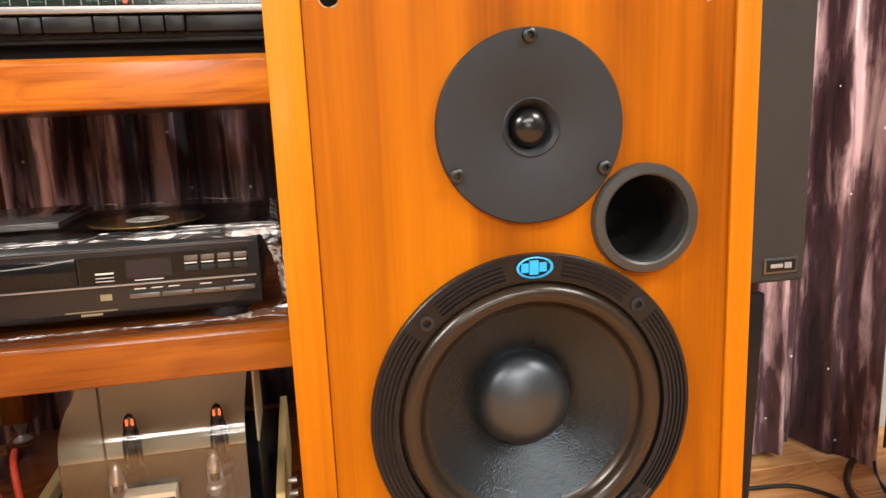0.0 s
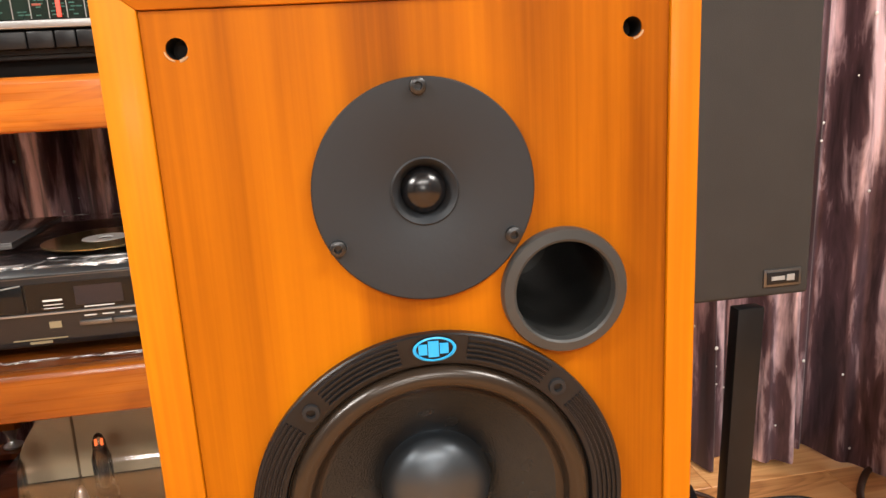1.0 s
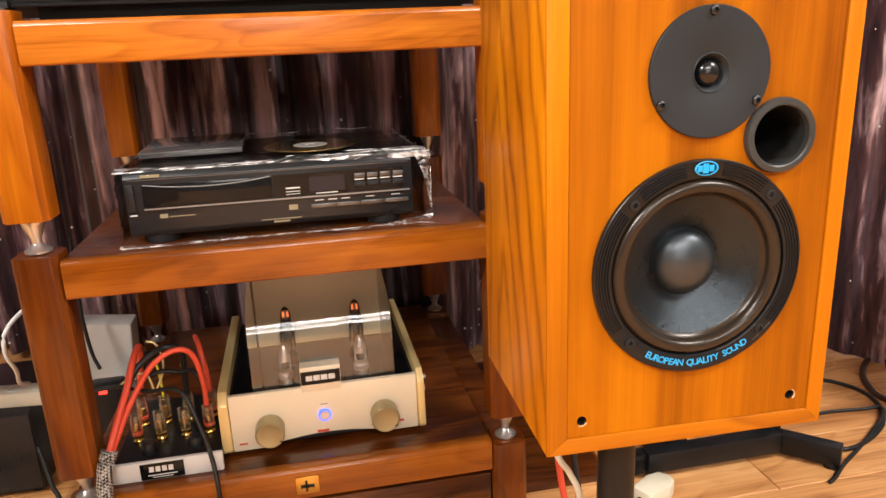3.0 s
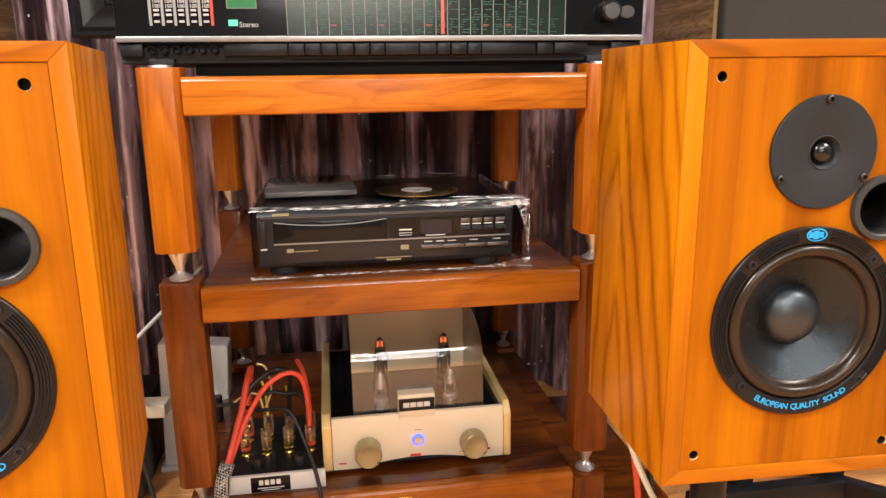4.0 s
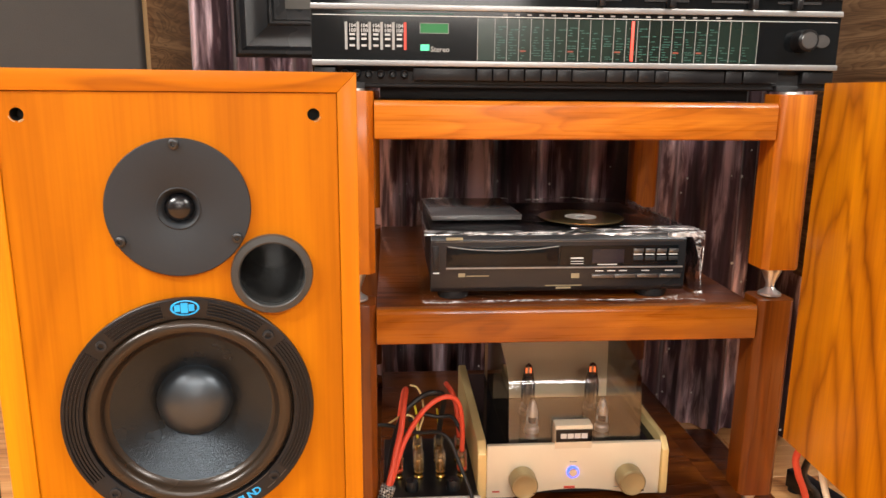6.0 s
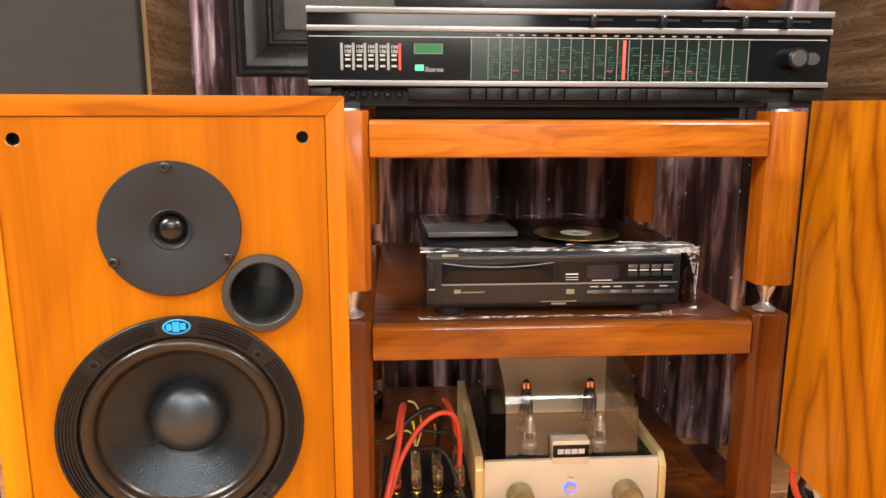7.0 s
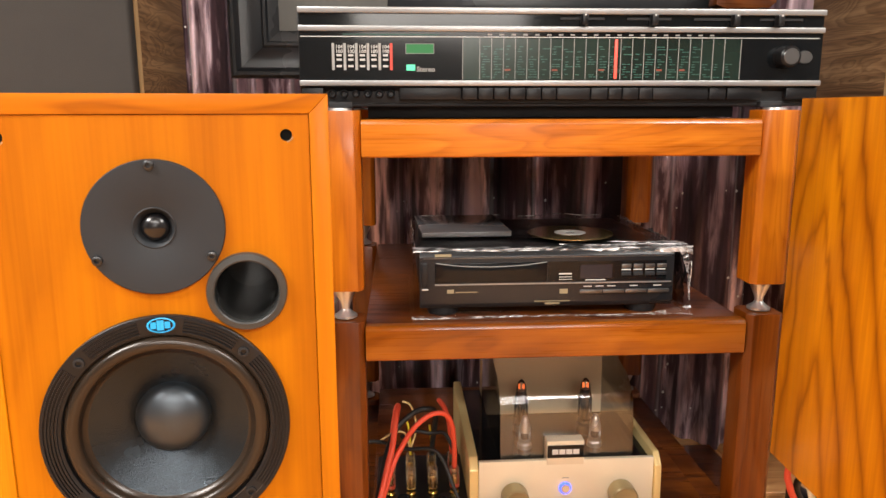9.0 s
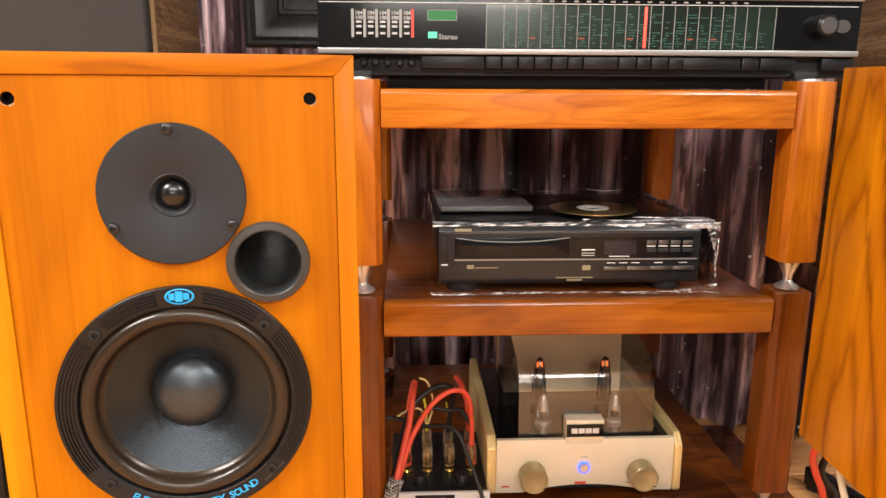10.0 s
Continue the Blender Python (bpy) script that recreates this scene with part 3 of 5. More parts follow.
def tube_stand(sx, sy, rz, top):
    st = thing("loudspeaker_stand", spot(sx, sy, FLOOR, rz), "matt black single-pillar loudspeaker stand", "stand", "loudspeaker stands")
    part("pillar", lathe([(0, 0.012), (0.021, 0.012), (0.021, top - FLOOR - 0.008), (0, top - FLOOR - 0.008)], 0, 0, 0, "Z", 32), BLACK, st)
    part("top_plate", box(-0.07, 0.07, -0.07, 0.07, top - FLOOR - 0.008, top - FLOOR, 0.0015), BLACK, st)
    part("base_plate", box(-0.10, 0.10, -0.09, 0.11, 0.0, 0.014, 0.003), BLACK, st)


right_speaker = loudspeaker("loudspeaker", spot(0.3571, -0.4063, 0.8095, -1.83), "teak-veneered two-way loudspeaker without grille on a black stand")
copy_thing(right_speaker, spot(-0.4154, -0.4242, 0.8103, 9.1))
tube_stand(0.350, -0.275, -1.83, 0.8095 - 0.2155)
tube_stand(-0.435, -0.295, 9.1, 0.8103 - 0.2155)


# ---- the rack ----
def post_poly(x, y):
    h, c = 0.0275, 0.008
    return [(x - h + c, y - h), (x + h - c, y - h), (x + h, y - h + c), (x + h, y + h - c), (x + h - c, y + h), (x - h + c, y + h), (x - h, y + h - c), (x - h, y - h + c)]


def spike(parent, x, y, z0, z1):
    prof = [(0, z0), (0.0165, z0), (0.0165, z0 + 0.003), (0.009, z0 + 0.008), (0.006, z0 + 0.012), (0.0065, z0 + 0.018), (0.0135, z1 - 0.008), (0.0145, z1 - 0.004), (0.0145, z1), (0, z1)]
    part("spike_foot", lathe(prof, x, y, 0, "Z", 24), SILVER, parent, "turned steel spike foot")


def edge_profile(z0, z1):
    """Front edge of a shelf with an eased lower arris and a steep chamfer along the top."""
    return [(0.0198, z0), (0.002, z0), (0.0, z0 + 0.002), (0.0, z1 - 0.0062), (0.0022, z1 - 0.0018), (0.0052, z1), (0.0198, z1)]


PX, PY0, PY1 = 0.3055, 0.0245, 0.600
rack = []
for nm, top, zp0, zp1, red, lab in (("rack_tier", 1.0, 0.764, 1.012, False, "cherry wood rack tier with four chamfered posts"),
                                    ("rack_tier", 0.711, 0.405, 0.719, True, "red-brown wooden rack tier with four chamfered posts")):
    tier = thing(nm, spot(0, 0, FLOOR), lab, "hifi rack", "rack tiers")
    d = -FLOOR
    part("shelf", box(-0.277, 0.277, 0.020, PY1 + 0.045, top - 0.0507 + d, top - 0.0004 + d, 0.001), SHELF_RED, tier, "red-brown shelf board, darkened as if in shade")
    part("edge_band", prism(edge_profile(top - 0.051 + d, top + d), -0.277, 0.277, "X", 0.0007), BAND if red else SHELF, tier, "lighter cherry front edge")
    for sx in (-1, 1):
        for y in (PY0, PY1):
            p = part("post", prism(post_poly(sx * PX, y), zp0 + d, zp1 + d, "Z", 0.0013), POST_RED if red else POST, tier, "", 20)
            spike(p, sx * PX, y, zp0 - 0.043 + d, zp0 + d)
            if not red:
                part("cap", lathe([(0, zp1 + d), (0.016, zp1 + d), (0.0155, zp1 + d + 0.003), (0.0, zp1 + d + 0.0035)], sx * PX, y, 0, "Z", 24), SILVER, p, "round steel post cap")
base = thing("rack_drawer_unit", spot(0, 0, FLOOR), "low red-brown wooden drawer unit with a gold badge under the rack", "hifi rack")
part("top_board", box(-0.277, 0.277, 0.020, PY1 + 0.02, 0.1183, 0.1686, 0.001), SHELF_RED, base, "red-brown top board, darkened as if in shade")
part("edge_band", prism(edge_profile(0.118, 0.169), -0.277, 0.277, "X", 0.0007), BAND, base, "lighter cherry front edge")
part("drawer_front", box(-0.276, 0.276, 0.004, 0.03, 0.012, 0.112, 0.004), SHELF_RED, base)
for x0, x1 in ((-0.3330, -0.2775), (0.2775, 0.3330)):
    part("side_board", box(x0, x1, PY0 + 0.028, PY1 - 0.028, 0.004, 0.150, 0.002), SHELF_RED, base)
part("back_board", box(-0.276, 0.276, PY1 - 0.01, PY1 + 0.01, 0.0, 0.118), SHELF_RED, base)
for sx in (-1, 1):
    for y in (PY0, PY1):
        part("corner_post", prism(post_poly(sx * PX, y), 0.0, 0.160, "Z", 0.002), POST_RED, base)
plate = part("badge", box(-0.020, 0.014, -0.003, 0.001, 0.128, 0.157, 0.001), GOLD, base, "small gold maker's badge")
part("badge_mark", box(-0.013, 0.007, -0.0042, -0.003, 0.139, 0.144, 0, box(-0.006, -0.003, -0.0042, -0.003, 0.133, 0.151)), BLACK, plate)


# flat panel added to darken the floor strip beside the rack
board = thing("wooden_board", spot(0.338, 0.09, FLOOR), "flat dark brown panel added on the floor beside the rack", "board")
part("panel", box(0.0, 0.170, 0.0, 0.50, 0.0, 0.018, 0.002), SHELF_RED, board)
part("lipping", box(0.170, 0.176, 0.0, 0.50, 0.001, 0.017, 0.001), POST_RED, board)


# ---- the wide receiver on top ----
rec = thing("radio_receiver", spot(0, 0, 1.0155), "wide black radio receiver with silver trims and a green dial", "receiver")
Y, d = 0.034, -1.0155
part("body", prism([(Y + 0.004, 1.046 + d), (Y + 0.004, 1.150 + d), (0.33, 1.150 + d), (0.33, 1.03 + d), (0.30, 1.022 + d), (Y + 0.03, 1.022 + d)], -0.3605, 0.3735, "X", 0.002), BLACK, rec)
for a, b2 in ((1.1405, 1.1485), (1.117, 1.1245), (1.045, 1.0525)):
    part("trim_strip", box(-0.3595, 0.3725, Y - 0.004, Y + 0.006, a + d, b2 + d, 0.0012), TRIM, rec, "satin silver trim strip")
panel = part("front_glass", box(-0.3585, 0.3715, Y, Y + 0.006, 1.0525 + d, 1.117 + d), GLASS_BLACK, rec, "black glass front")
part("thin_line", box(-0.357, 0.366, Y - 0.0006, Y + 0.001, 1.1098 + d, 1.1106 + d), INK_WHITE, panel)
part("upper_panel", box(-0.3585, 0.3715, Y + 0.001, Y + 0.006, 1.1245 + d, 1.1405 + d), GLASS_BLACK, rec)
for x0, x1, lx in ((-0.003, 0.058, 0.029), (0.090, 0.152, 0.126), (0.184, 0.246, 0.241), (0.278, 0.340, 0.304)):
    slot = part("slider_slot", box(x0, x1, Y - 0.0006, Y + 0.002, 1.1335 + d, 1.1365 + d), BLACK_SOFT, rec)
    part("slider_knob", box(lx - 0.0042, lx + 0.0042, Y - 0.012, Y + 0.002, 1.126 + d, 1.140 + d, 0.001), BLACK, slot, "small black slider knob")
    part("slider_mark", box(lx - 0.001, lx + 0.001, Y - 0.0125, Y - 0.011, 1.138 + d, 1.1402 + d), INK_WHITE, slot)
# six preset scales
for i in range(6):
    x = -0.3135 + i * 0.0157
    part("preset_scale", box(x - 0.0018, x + 0.0018, Y - 0.0012, Y + 0.001, 1.066 + d, 1.1015 + d), INK_RED if i == 5 else INK_GREY, panel, "narrow tuning scale")
    if i < 5:
        b = letters("104", 0.0068, facing(x + 0.0082, Y - 0.0012, 1.0965 + d))
        b = letters("100", 0.0068, facing(x + 0.0082, Y - 0.0012, 1.0905 + d), b)
        for zz in (1.0855, 1.0798, 1.0712):
            b = box(x + 0.0045, x + 0.0115, Y - 0.0014, Y - 0.0006, zz - 0.0014 + d, zz + 0.0014 + d, 0, b)
        part("scale_figures", b, plain("pale_print", (0.45, 0.45, 0.44), 0.5, 0, 0.02, 60, 0.0) if i == 0 else bpy.data.materials["pale_print"], panel)
meter = part("tuning_meter", box(-0.2145, -0.1775, Y - 0.001, Y + 0.001, 1.0885 + d, 1.1005 + d), LAMP_GREEN, rec, "glowing green tuning meter")
b = None
for q in ((-0.2155, -0.1765, 1.1005, 1.1012), (-0.2155, -0.1765, 1.0878, 1.0885), (-0.2155, -0.2147, 1.0878, 1.1012), (-0.1773, -0.1765, 1.0878, 1.1012)):
    b = box(q[0], q[1], Y - 0.0016, Y + 0.001, q[2] + d, q[3] + d, 0, b)
part("meter_frame", b, INK_GREY, meter)
part("stereo_lamp", box(-0.2145, -0.2025, Y - 0.001, Y + 0.001, 1.0655 + d, 1.0735 + d), LAMP_MINT, panel, "glowing mint stereo lamp")
part("lettering", letters("Stereo", 0.0095, facing(-0.188, Y - 0.0012, 1.0670 + d)), INK_GREY, panel)
dial = part("dial", box(-0.138, 0.254, Y - 0.001, Y + 0.001, 1.0535 + d, 1.1085 + d), DIAL, rec, "dark green dial with station lines")
for x in [-0.114 + i * 0.01638 for i in range(22)] + [-0.1375, 0.2535]:
    part("dial_line", box(x - 0.0004, x + 0.0004, Y - 0.0016, Y - 0.0008, 1.0535 + d, 1.1085 + d), INK_GREY, dial)
rng = random.Random(11)
b, marks = None, None
for i in range(22):
    for k in range(13):
        if rng.random() < (0.85 if k < 9 else 0.55) and not (i > 18 and k > 5):
            x, z = -0.1125 + i * 0.01638 + rng.uniform(0, 0.004), 1.0570 + k * 0.0034 + rng.uniform(-0.0004, 0.0004)
            for _ in range(rng.choice((1, 2))):
                long = rng.uniform(0.003, 0.006)
                b = box(x, x + long, Y - 0.0015, Y - 0.0009, z - 0.0005 + d, z + 0.0006 + d, 0, b)
                x += long + 0.001
    if i in (2, 6, 10, 15, 17):
        part("red_mark", box(-0.112 + i * 0.01638, -0.104 + i * 0.01638, Y - 0.0016, Y - 0.0009, 1.0655 + d, 1.0675 + d), MARK_RED, dial)
    if i < 20:
        marks = box(-0.100 + i * 0.01638 - 0.003, -0.100 + i * 0.01638 + 0.003, Y - 0.0006, Y + 0.001, 1.1125 + d, 1.1145 + d, 0, marks)
tagged(part("station_print", b, DIAL_GREEN, dial), kind="stuff")
part("scale_print", marks, INK_GREY, panel)
part("heading_print", box(-0.30, -0.17, Y - 0.0005, Y + 0.001, 1.1125 + d, 1.1137 + d), DIAL_GREEN, panel)
part("pointer", box(0.0735, 0.0775, Y - 0.0035, Y - 0.0018, 1.0545 + d, 1.1075 + d, 0.0006), NEEDLE, dial, "bright red dial pointer")
knob = part("tuning_knob", lathe([(0, Y - 0.022), (0.0125, Y - 0.022), (0.0145, Y - 0.020), (0.0155, Y), (0, Y)], 0.3165, 0, 1.0845 + d, n=36), BLACK, rec, "round black tuning knob")
part("knob_face", lathe([(0, Y - 0.0226), (0.0105, Y - 0.0226), (0.0115, Y - 0.0216)], 0.3165, 0, 1.0845 + d, n=36), STEEL, knob)
part("maker_badge", lathe([(0, Y - 0.0025), (0.0085, Y - 0.0025), (0.009, Y - 0.001), (0.009, Y)], 0.3465, 0, 1.0845 + d, n=28, stretch=1.3), STEEL, panel, "small silver round badge")
# key row under the dial
part("key_rail", box(-0.3585, 0.3715, Y + 0.012, Y + 0.03, 1.022 + d, 1.045 + d), BLACK_SOFT, rec)
edges = [-0.138, -0.116, -0.094, -0.072, -0.049, -0.027, -0.006, 0.042, 0.067, 0.087, 0.111, 0.131]
for x0, x1 in zip(edges, edges[1:]):
    part("push_key", box(x0 + 0.0006, x1 - 0.0006, Y - 0.002, Y + 0.02, 1.0265 + d, 1.0425 + d, 0.0014), BLACK, rec, "black push key")
for x0, x1 in ((-0.357, -0.3285), (-0.224, -0.139), (0.132, 0.212), (0.214, 0.238), (0.240, 0.290), (0.326, 0.371)):
    part("key_blank", box(x0, x1, Y + 0.002, Y + 0.02, 1.0265 + d, 1.0425 + d, 0.001), BLACK, rec)
for i in range(6):
    part("socket", lathe([(0.0056, Y + 0.012), (0.0053, Y - 0.004), (0.0044, Y - 0.006), (0.0036, Y - 0.005), (0.003, Y + 0.004), (0, Y + 0.004)], -0.3165 + i * 0.0161, 0, 1.0345 + d, n=20), CHARCOAL, rec, "round black preset dial")
part("plinth", box(-0.270, 0.270, Y + 0.045, 0.31, 1.0012 + d, 1.0235 + d, 0.001), BLACK_SOFT, rec, "matt black underside")
part("underside", box(-0.357, 0.370, Y + 0.012, 0.318, 1.0172 + d, 1.0218 + d, 0.001), BLACK_SOFT, rec, "matt black underside")
for sx in (-0.3055, 0.3055):
    for y in (0.05, 0.29):
        part("foot", box(sx - 0.016, sx + 0.016, y - 0.014, y + 0.014, 0.0, 1.024 + d, 0.001), BLACK_SOFT, rec)

# things lying on the receiver
case = thing("flat_case", spot(0.02, 0.21, 1.150), "flat glossy black case lying on the receiver", "case")
part("body", box(-0.26, 0.26, -0.10, 0.11, 0.0, 0.035, 0.003), CHARCOAL, case)
part("lid", box(-0.262, 0.262, -0.102, 0.112, 0.036, 0.045, 0.003), CHARCOAL, case)
blk = thing("wooden_ornament", spot(0.275, 0.085, 1.150), "small reddish-brown polished wooden ornament on the receiver", "ornament")
part("body", prism([(-0.045, 0.010), (-0.03, 0.004), (0.035, 0.006), (0.045, 0.014), (0.04, 0.05), (-0.04, 0.05)], -0.014, 0.014, "Y", 0.002), SHELF_RED, blk)
part("foot", box(-0.02, 0.02, -0.012, 0.012, 0.0, 0.007), POST_RED, blk)


# ---- disc player in its plastic bag ----
Y, d = 0.0465, -0.711
cdp = thing("disc_player", spot(-0.008, 0, 0.711), "black compact disc player wrapped in a clear plastic bag", "disc player")
part("case", box(-0.189, 0.189, Y + 0.008, 0.365, 0.729 + d, 0.808 + d, 0.004), BLACK, cdp)
front = part("front_panel", prism([(Y + 0.012, 0.7215 + d), (Y + 0.004, 0.7235 + d), (Y, 0.730 + d), (Y, 0.801 + d), (Y + 0.006, 0.809 + d), (Y + 0.012, 0.809 + d)], -0.1905, 0.1905, "X", 0.0012), CHARCOAL, cdp)
part("drawer", box(-0.168, -0.002, Y - 0.0026, Y + 0.001, 0.7625 + d, 0.7925 + d, 0.0012), GLASS_BLACK, front, "black disc drawer")
part("drawer_curve", tube([(-0.166, Y - 0.003, 0.7925 + d), (-0.13, Y - 0.003, 0.788 + d), (-0.085, Y - 0.003, 0.7862 + d), (-0.04, Y - 0.003, 0.788 + d), (-0.003, Y - 0.003, 0.7925 + d)], 0.0007, 6), INK_GREY, front)
part("display", box(0.000, 0.178, Y - 0.0014, Y + 0.001, 0.7625 + d, 0.7925 + d), GLASS_BLACK, front)
part("display_window", box(0.048, 0.096, Y - 0.002, Y, 0.7665 + d, 0.7870 + d), DISPLAY, front, "dark blue display window")
part("trim_line", box(-0.168, 0.186, Y - 0.003, Y + 0.001, 0.7590 + d, 0.7606 + d), TRIM, front)
part("top_line", box(-0.185, 0.186, Y - 0.0005, Y + 0.002, 0.7985 + d, 0.7995 + d), STEEL, front)
part("power_button", box(-0.188, -0.1785, Y - 0.003, Y + 0.001, 0.7575 + d, 0.7935 + d, 0.001), BLACK, front, "tall black power button")
for r in range(2):
    for c in range(4):
        part("number_button", box(0.110 + c * 0.0178, 0.1245 + c * 0.0178, Y - 0.0034, Y, 0.7815 - r * 0.0115 + d, 0.7875 - r * 0.0115 + d, 0.0006), STEEL if r == 0 else SOOT, front, "small grey button")
b = None
for c in range(4):
    b = box(0.110 + c * 0.0178, 0.123 + c * 0.0178, Y - 0.0032, Y - 0.001, 0.7785 + d, 0.7797 + d, 0, b)
b = box(0.016, 0.035, Y - 0.002, Y, 0.7730 + d, 0.7748 + d, 0, b)
b = box(0.016, 0.035, Y - 0.002, Y, 0.7688 + d, 0.7695 + d, 0, b)
b = box(0.016, 0.035, Y - 0.002, Y, 0.7652 + d, 0.7658 + d, 0, b)
b = box(0.056, 0.086, Y - 0.0025, Y - 0.001, 0.7636 + d, 0.7646 + d, 0, b)
b = box(-0.187, -0.178, Y - 0.002, Y + 0.001, 0.7520 + d, 0.7535 + d, 0, b)
for c in (0.054, 0.072, 0.090, 0.124, 0.160):
    b = box(c, c + 0.012, Y - 0.001, Y + 0.001, 0.7535 + d, 0.7545 + d, 0, b)
part("front_print", b, INK_WHITE, front)
for i, x in enumerate((0.0485, 0.0825, 0.1165, 0.1505)):
    part("play_button", box(x, x + 0.0332, Y - 0.0035, Y + 0.001, 0.7435 + d, 0.7490 + d, 0.0008), STEEL, front, "long thin transport button")
b = box(-0.168, -0.144, Y - 0.0008, Y + 0.001, 0.8015 + d, 0.8055 + d)
b = box(-0.150, -0.140, Y - 0.001, Y + 0.001, 0.7465 + d, 0.7520 + d, 0, b)
b = box(-0.138, -0.105, Y - 0.001, Y + 0.001, 0.7472 + d, 0.7484 + d, 0, b)
b = box(0.018, 0.030, Y - 0.001, Y + 0.001, 0.7435 + d, 0.7505 + d, 0, b)
b = box(-0.020, 0.034, Y - 0.001, Y + 0.001, 0.7318 + d, 0.7330 + d, 0, b)
b = box(-0.004, 0.018, Y - 0.001, Y + 0.001, 0.7275 + d, 0.7300 + d, 0, b)
part("gold_print", b, INK_GOLD, front)
for x in (-0.155, 0.150):
    for y in (0.075, 0.33):
        part("foot", lathe([(0, 0.0), (0.022, 0.0), (0.024, 0.004), (0.024, 0.018), (0, 0.018)], x, y, 0, "Z", 24), BLACK_SOFT, cdp, "round black foot")

# the bag: a loose crumpled skin over the player
def crumpled_bag(x0, x1, y0, y1, z0, z1, n=60):
    """A thin skin that lies flat on the faces and bunches up along the edges and at one end."""
    b = bmesh.new()
    bmesh.ops.create_cube(b, size=1)
    bmesh.ops.subdivide_edges(b, edges=list(b.edges), cuts=n, use_grid_fill=True)
    bmesh.ops.delete(b, geom=[f for f in b.faces if f.calc_center_median().z < -0.499], context="FACES")
    for v in b.verts:
        c = v.co.copy()
        p = Vector((x0 + (x1 - x0) * (c.x + 0.5), y0 + (y1 - y0) * (c.y + 0.5), z0 + (z1 - z0) * (c.z + 0.5)))
        near = sorted((0.5 - abs(c.x), 0.5 - abs(c.y), 0.5 - abs(c.z)))[1]
        edge = max(0.0, 1 - near / 0.11)
        q = p * 34
        crease = abs(noise.noise(q)) + 0.6 * abs(noise.noise(q * 2.3 + Vector((3, 1, 7)))) + 0.35 * abs(noise.noise(q * 6))
        out = Vector((max(-1, min(1, c.x * 2.1)), max(-1, min(1, c.y * 2.1)), max(-1, min(1, c.z * 2.1))))
        p += out * (0.0008 + edge * 0.0042 * (0.62 - crease))
        end = max(0.0, (c.x - 0.43) / 0.07)
        p.x += end * 0.005 * (0.45 + noise.noise(q * 0.5)) * (0.55 + c.z)
        p.z += end * 0.004 * noise.noise(q * 1.4)
        if c.z < -0.40:
            flare = (-0.40 - c.z) / 0.10
            p.y -= flare * 0.003 * (c.y < 0) * (0.6 + noise.noise(q * 0.4))
            p.x += flare * c.x * 0.012
        v.co = p
    return b


bag = part("plastic_bag", crumpled_bag(-0.197, 0.203, Y - 0.0045, 0.372, 0.002, 0.8105 + d), BAG, cdp, "thin clear crumpled plastic bag", 25)
bag.visible_shadow = False
rng = random.Random(3)


def ribbon(name, line_a, line_b, across=8, rough=0.0016, seed=0.0):
    """A crumpled strip of plastic between two lines."""
    p, q = spline(line_a, 14), spline(line_b, 14)
    b = bmesh.new()
    rows = []
    for u, v in zip(p, q):
        row = []
        for k in range(across + 1):
            c = u.lerp(v, k / across)
            n = Vector((c.x * 28 + seed, c.y * 60, c.z * 60))
            c = c + Vector((noise.noise(n * 1.7), noise.noise(n * 2.0 + Vector((5, 2, 9))), noise.noise(n * 1.9 + Vector((1, 8, 3))))) * rough
            c = c + Vector((0, -1, 1)) * (abs(noise.noise(n * 4.1)) - 0.25) * rough * 0.8
            row.append(b.verts.new(c))
        rows.append(row)
    for m, n in zip(rows, rows[1:]):
        for k in range(across):
            b.faces.new((m[k], m[k + 1], n[k + 1], n[k]))
    part(name, b, CREASE, bag, "bright crumpled edge of the bag", 35).visible_shadow = False


def fold(points, r):
    part("bag_fold", tube([tuple(c + rng.uniform(-0.0012, 0.0012) for c in p) for p in points], r, 5), CREASE, bag, "bright crease in the bag", 180).visible_shadow = False


XS = [-0.200, -0.13, -0.06, 0.01, 0.08, 0.14, 0.185, 0.214]
DEEP = [0.010, 0.005, 0.006, 0.008, 0.018, 0.030, 0.036, 0.030]
ribbon("top_crease", [(x, Y - 0.0065, 0.1010) for x in XS], [(x, Y + g, 0.1025 + 0.05 * g) for x, g in zip(XS, DEEP)], 8, 0.0018)
ribbon("front_crease", [(x, Y - 0.0070, 0.1005) for x in XS], [(x, Y - 0.0075, 0.1005 - 0.16 * g) for x, g in zip(XS, DEEP)], 4, 0.0010, 4.0)
ribbon("corner_crease", [(0.193, Y - 0.007, 0.102), (0.198, Y - 0.008, 0.088), (0.206, Y - 0.006, 0.070), (0.211, Y - 0.004, 0.045), (0.212, Y - 0.004, 0.020), (0.200, Y - 0.008, 0.004)],
       [(0.215, Y + 0.004, 0.103), (0.218, Y + 0.002, 0.088), (0.216, Y + 0.003, 0.070), (0.217, Y + 0.003, 0.045), (0.219, Y + 0.002, 0.020), (0.216, Y + 0.001, 0.003)], 6, 0.0020, 9.0)
ribbon("side_crease", [(0.200, Y, 0.1015), (0.203, 0.13, 0.103), (0.200, 0.24, 0.103), (0.196, 0.36, 0.104)], [(0.216, Y + 0.002, 0.098), (0.213, 0.13, 0.097), (0.209, 0.24, 0.097), (0.204, 0.36, 0.097)], 6, 0.0025, 2.0)
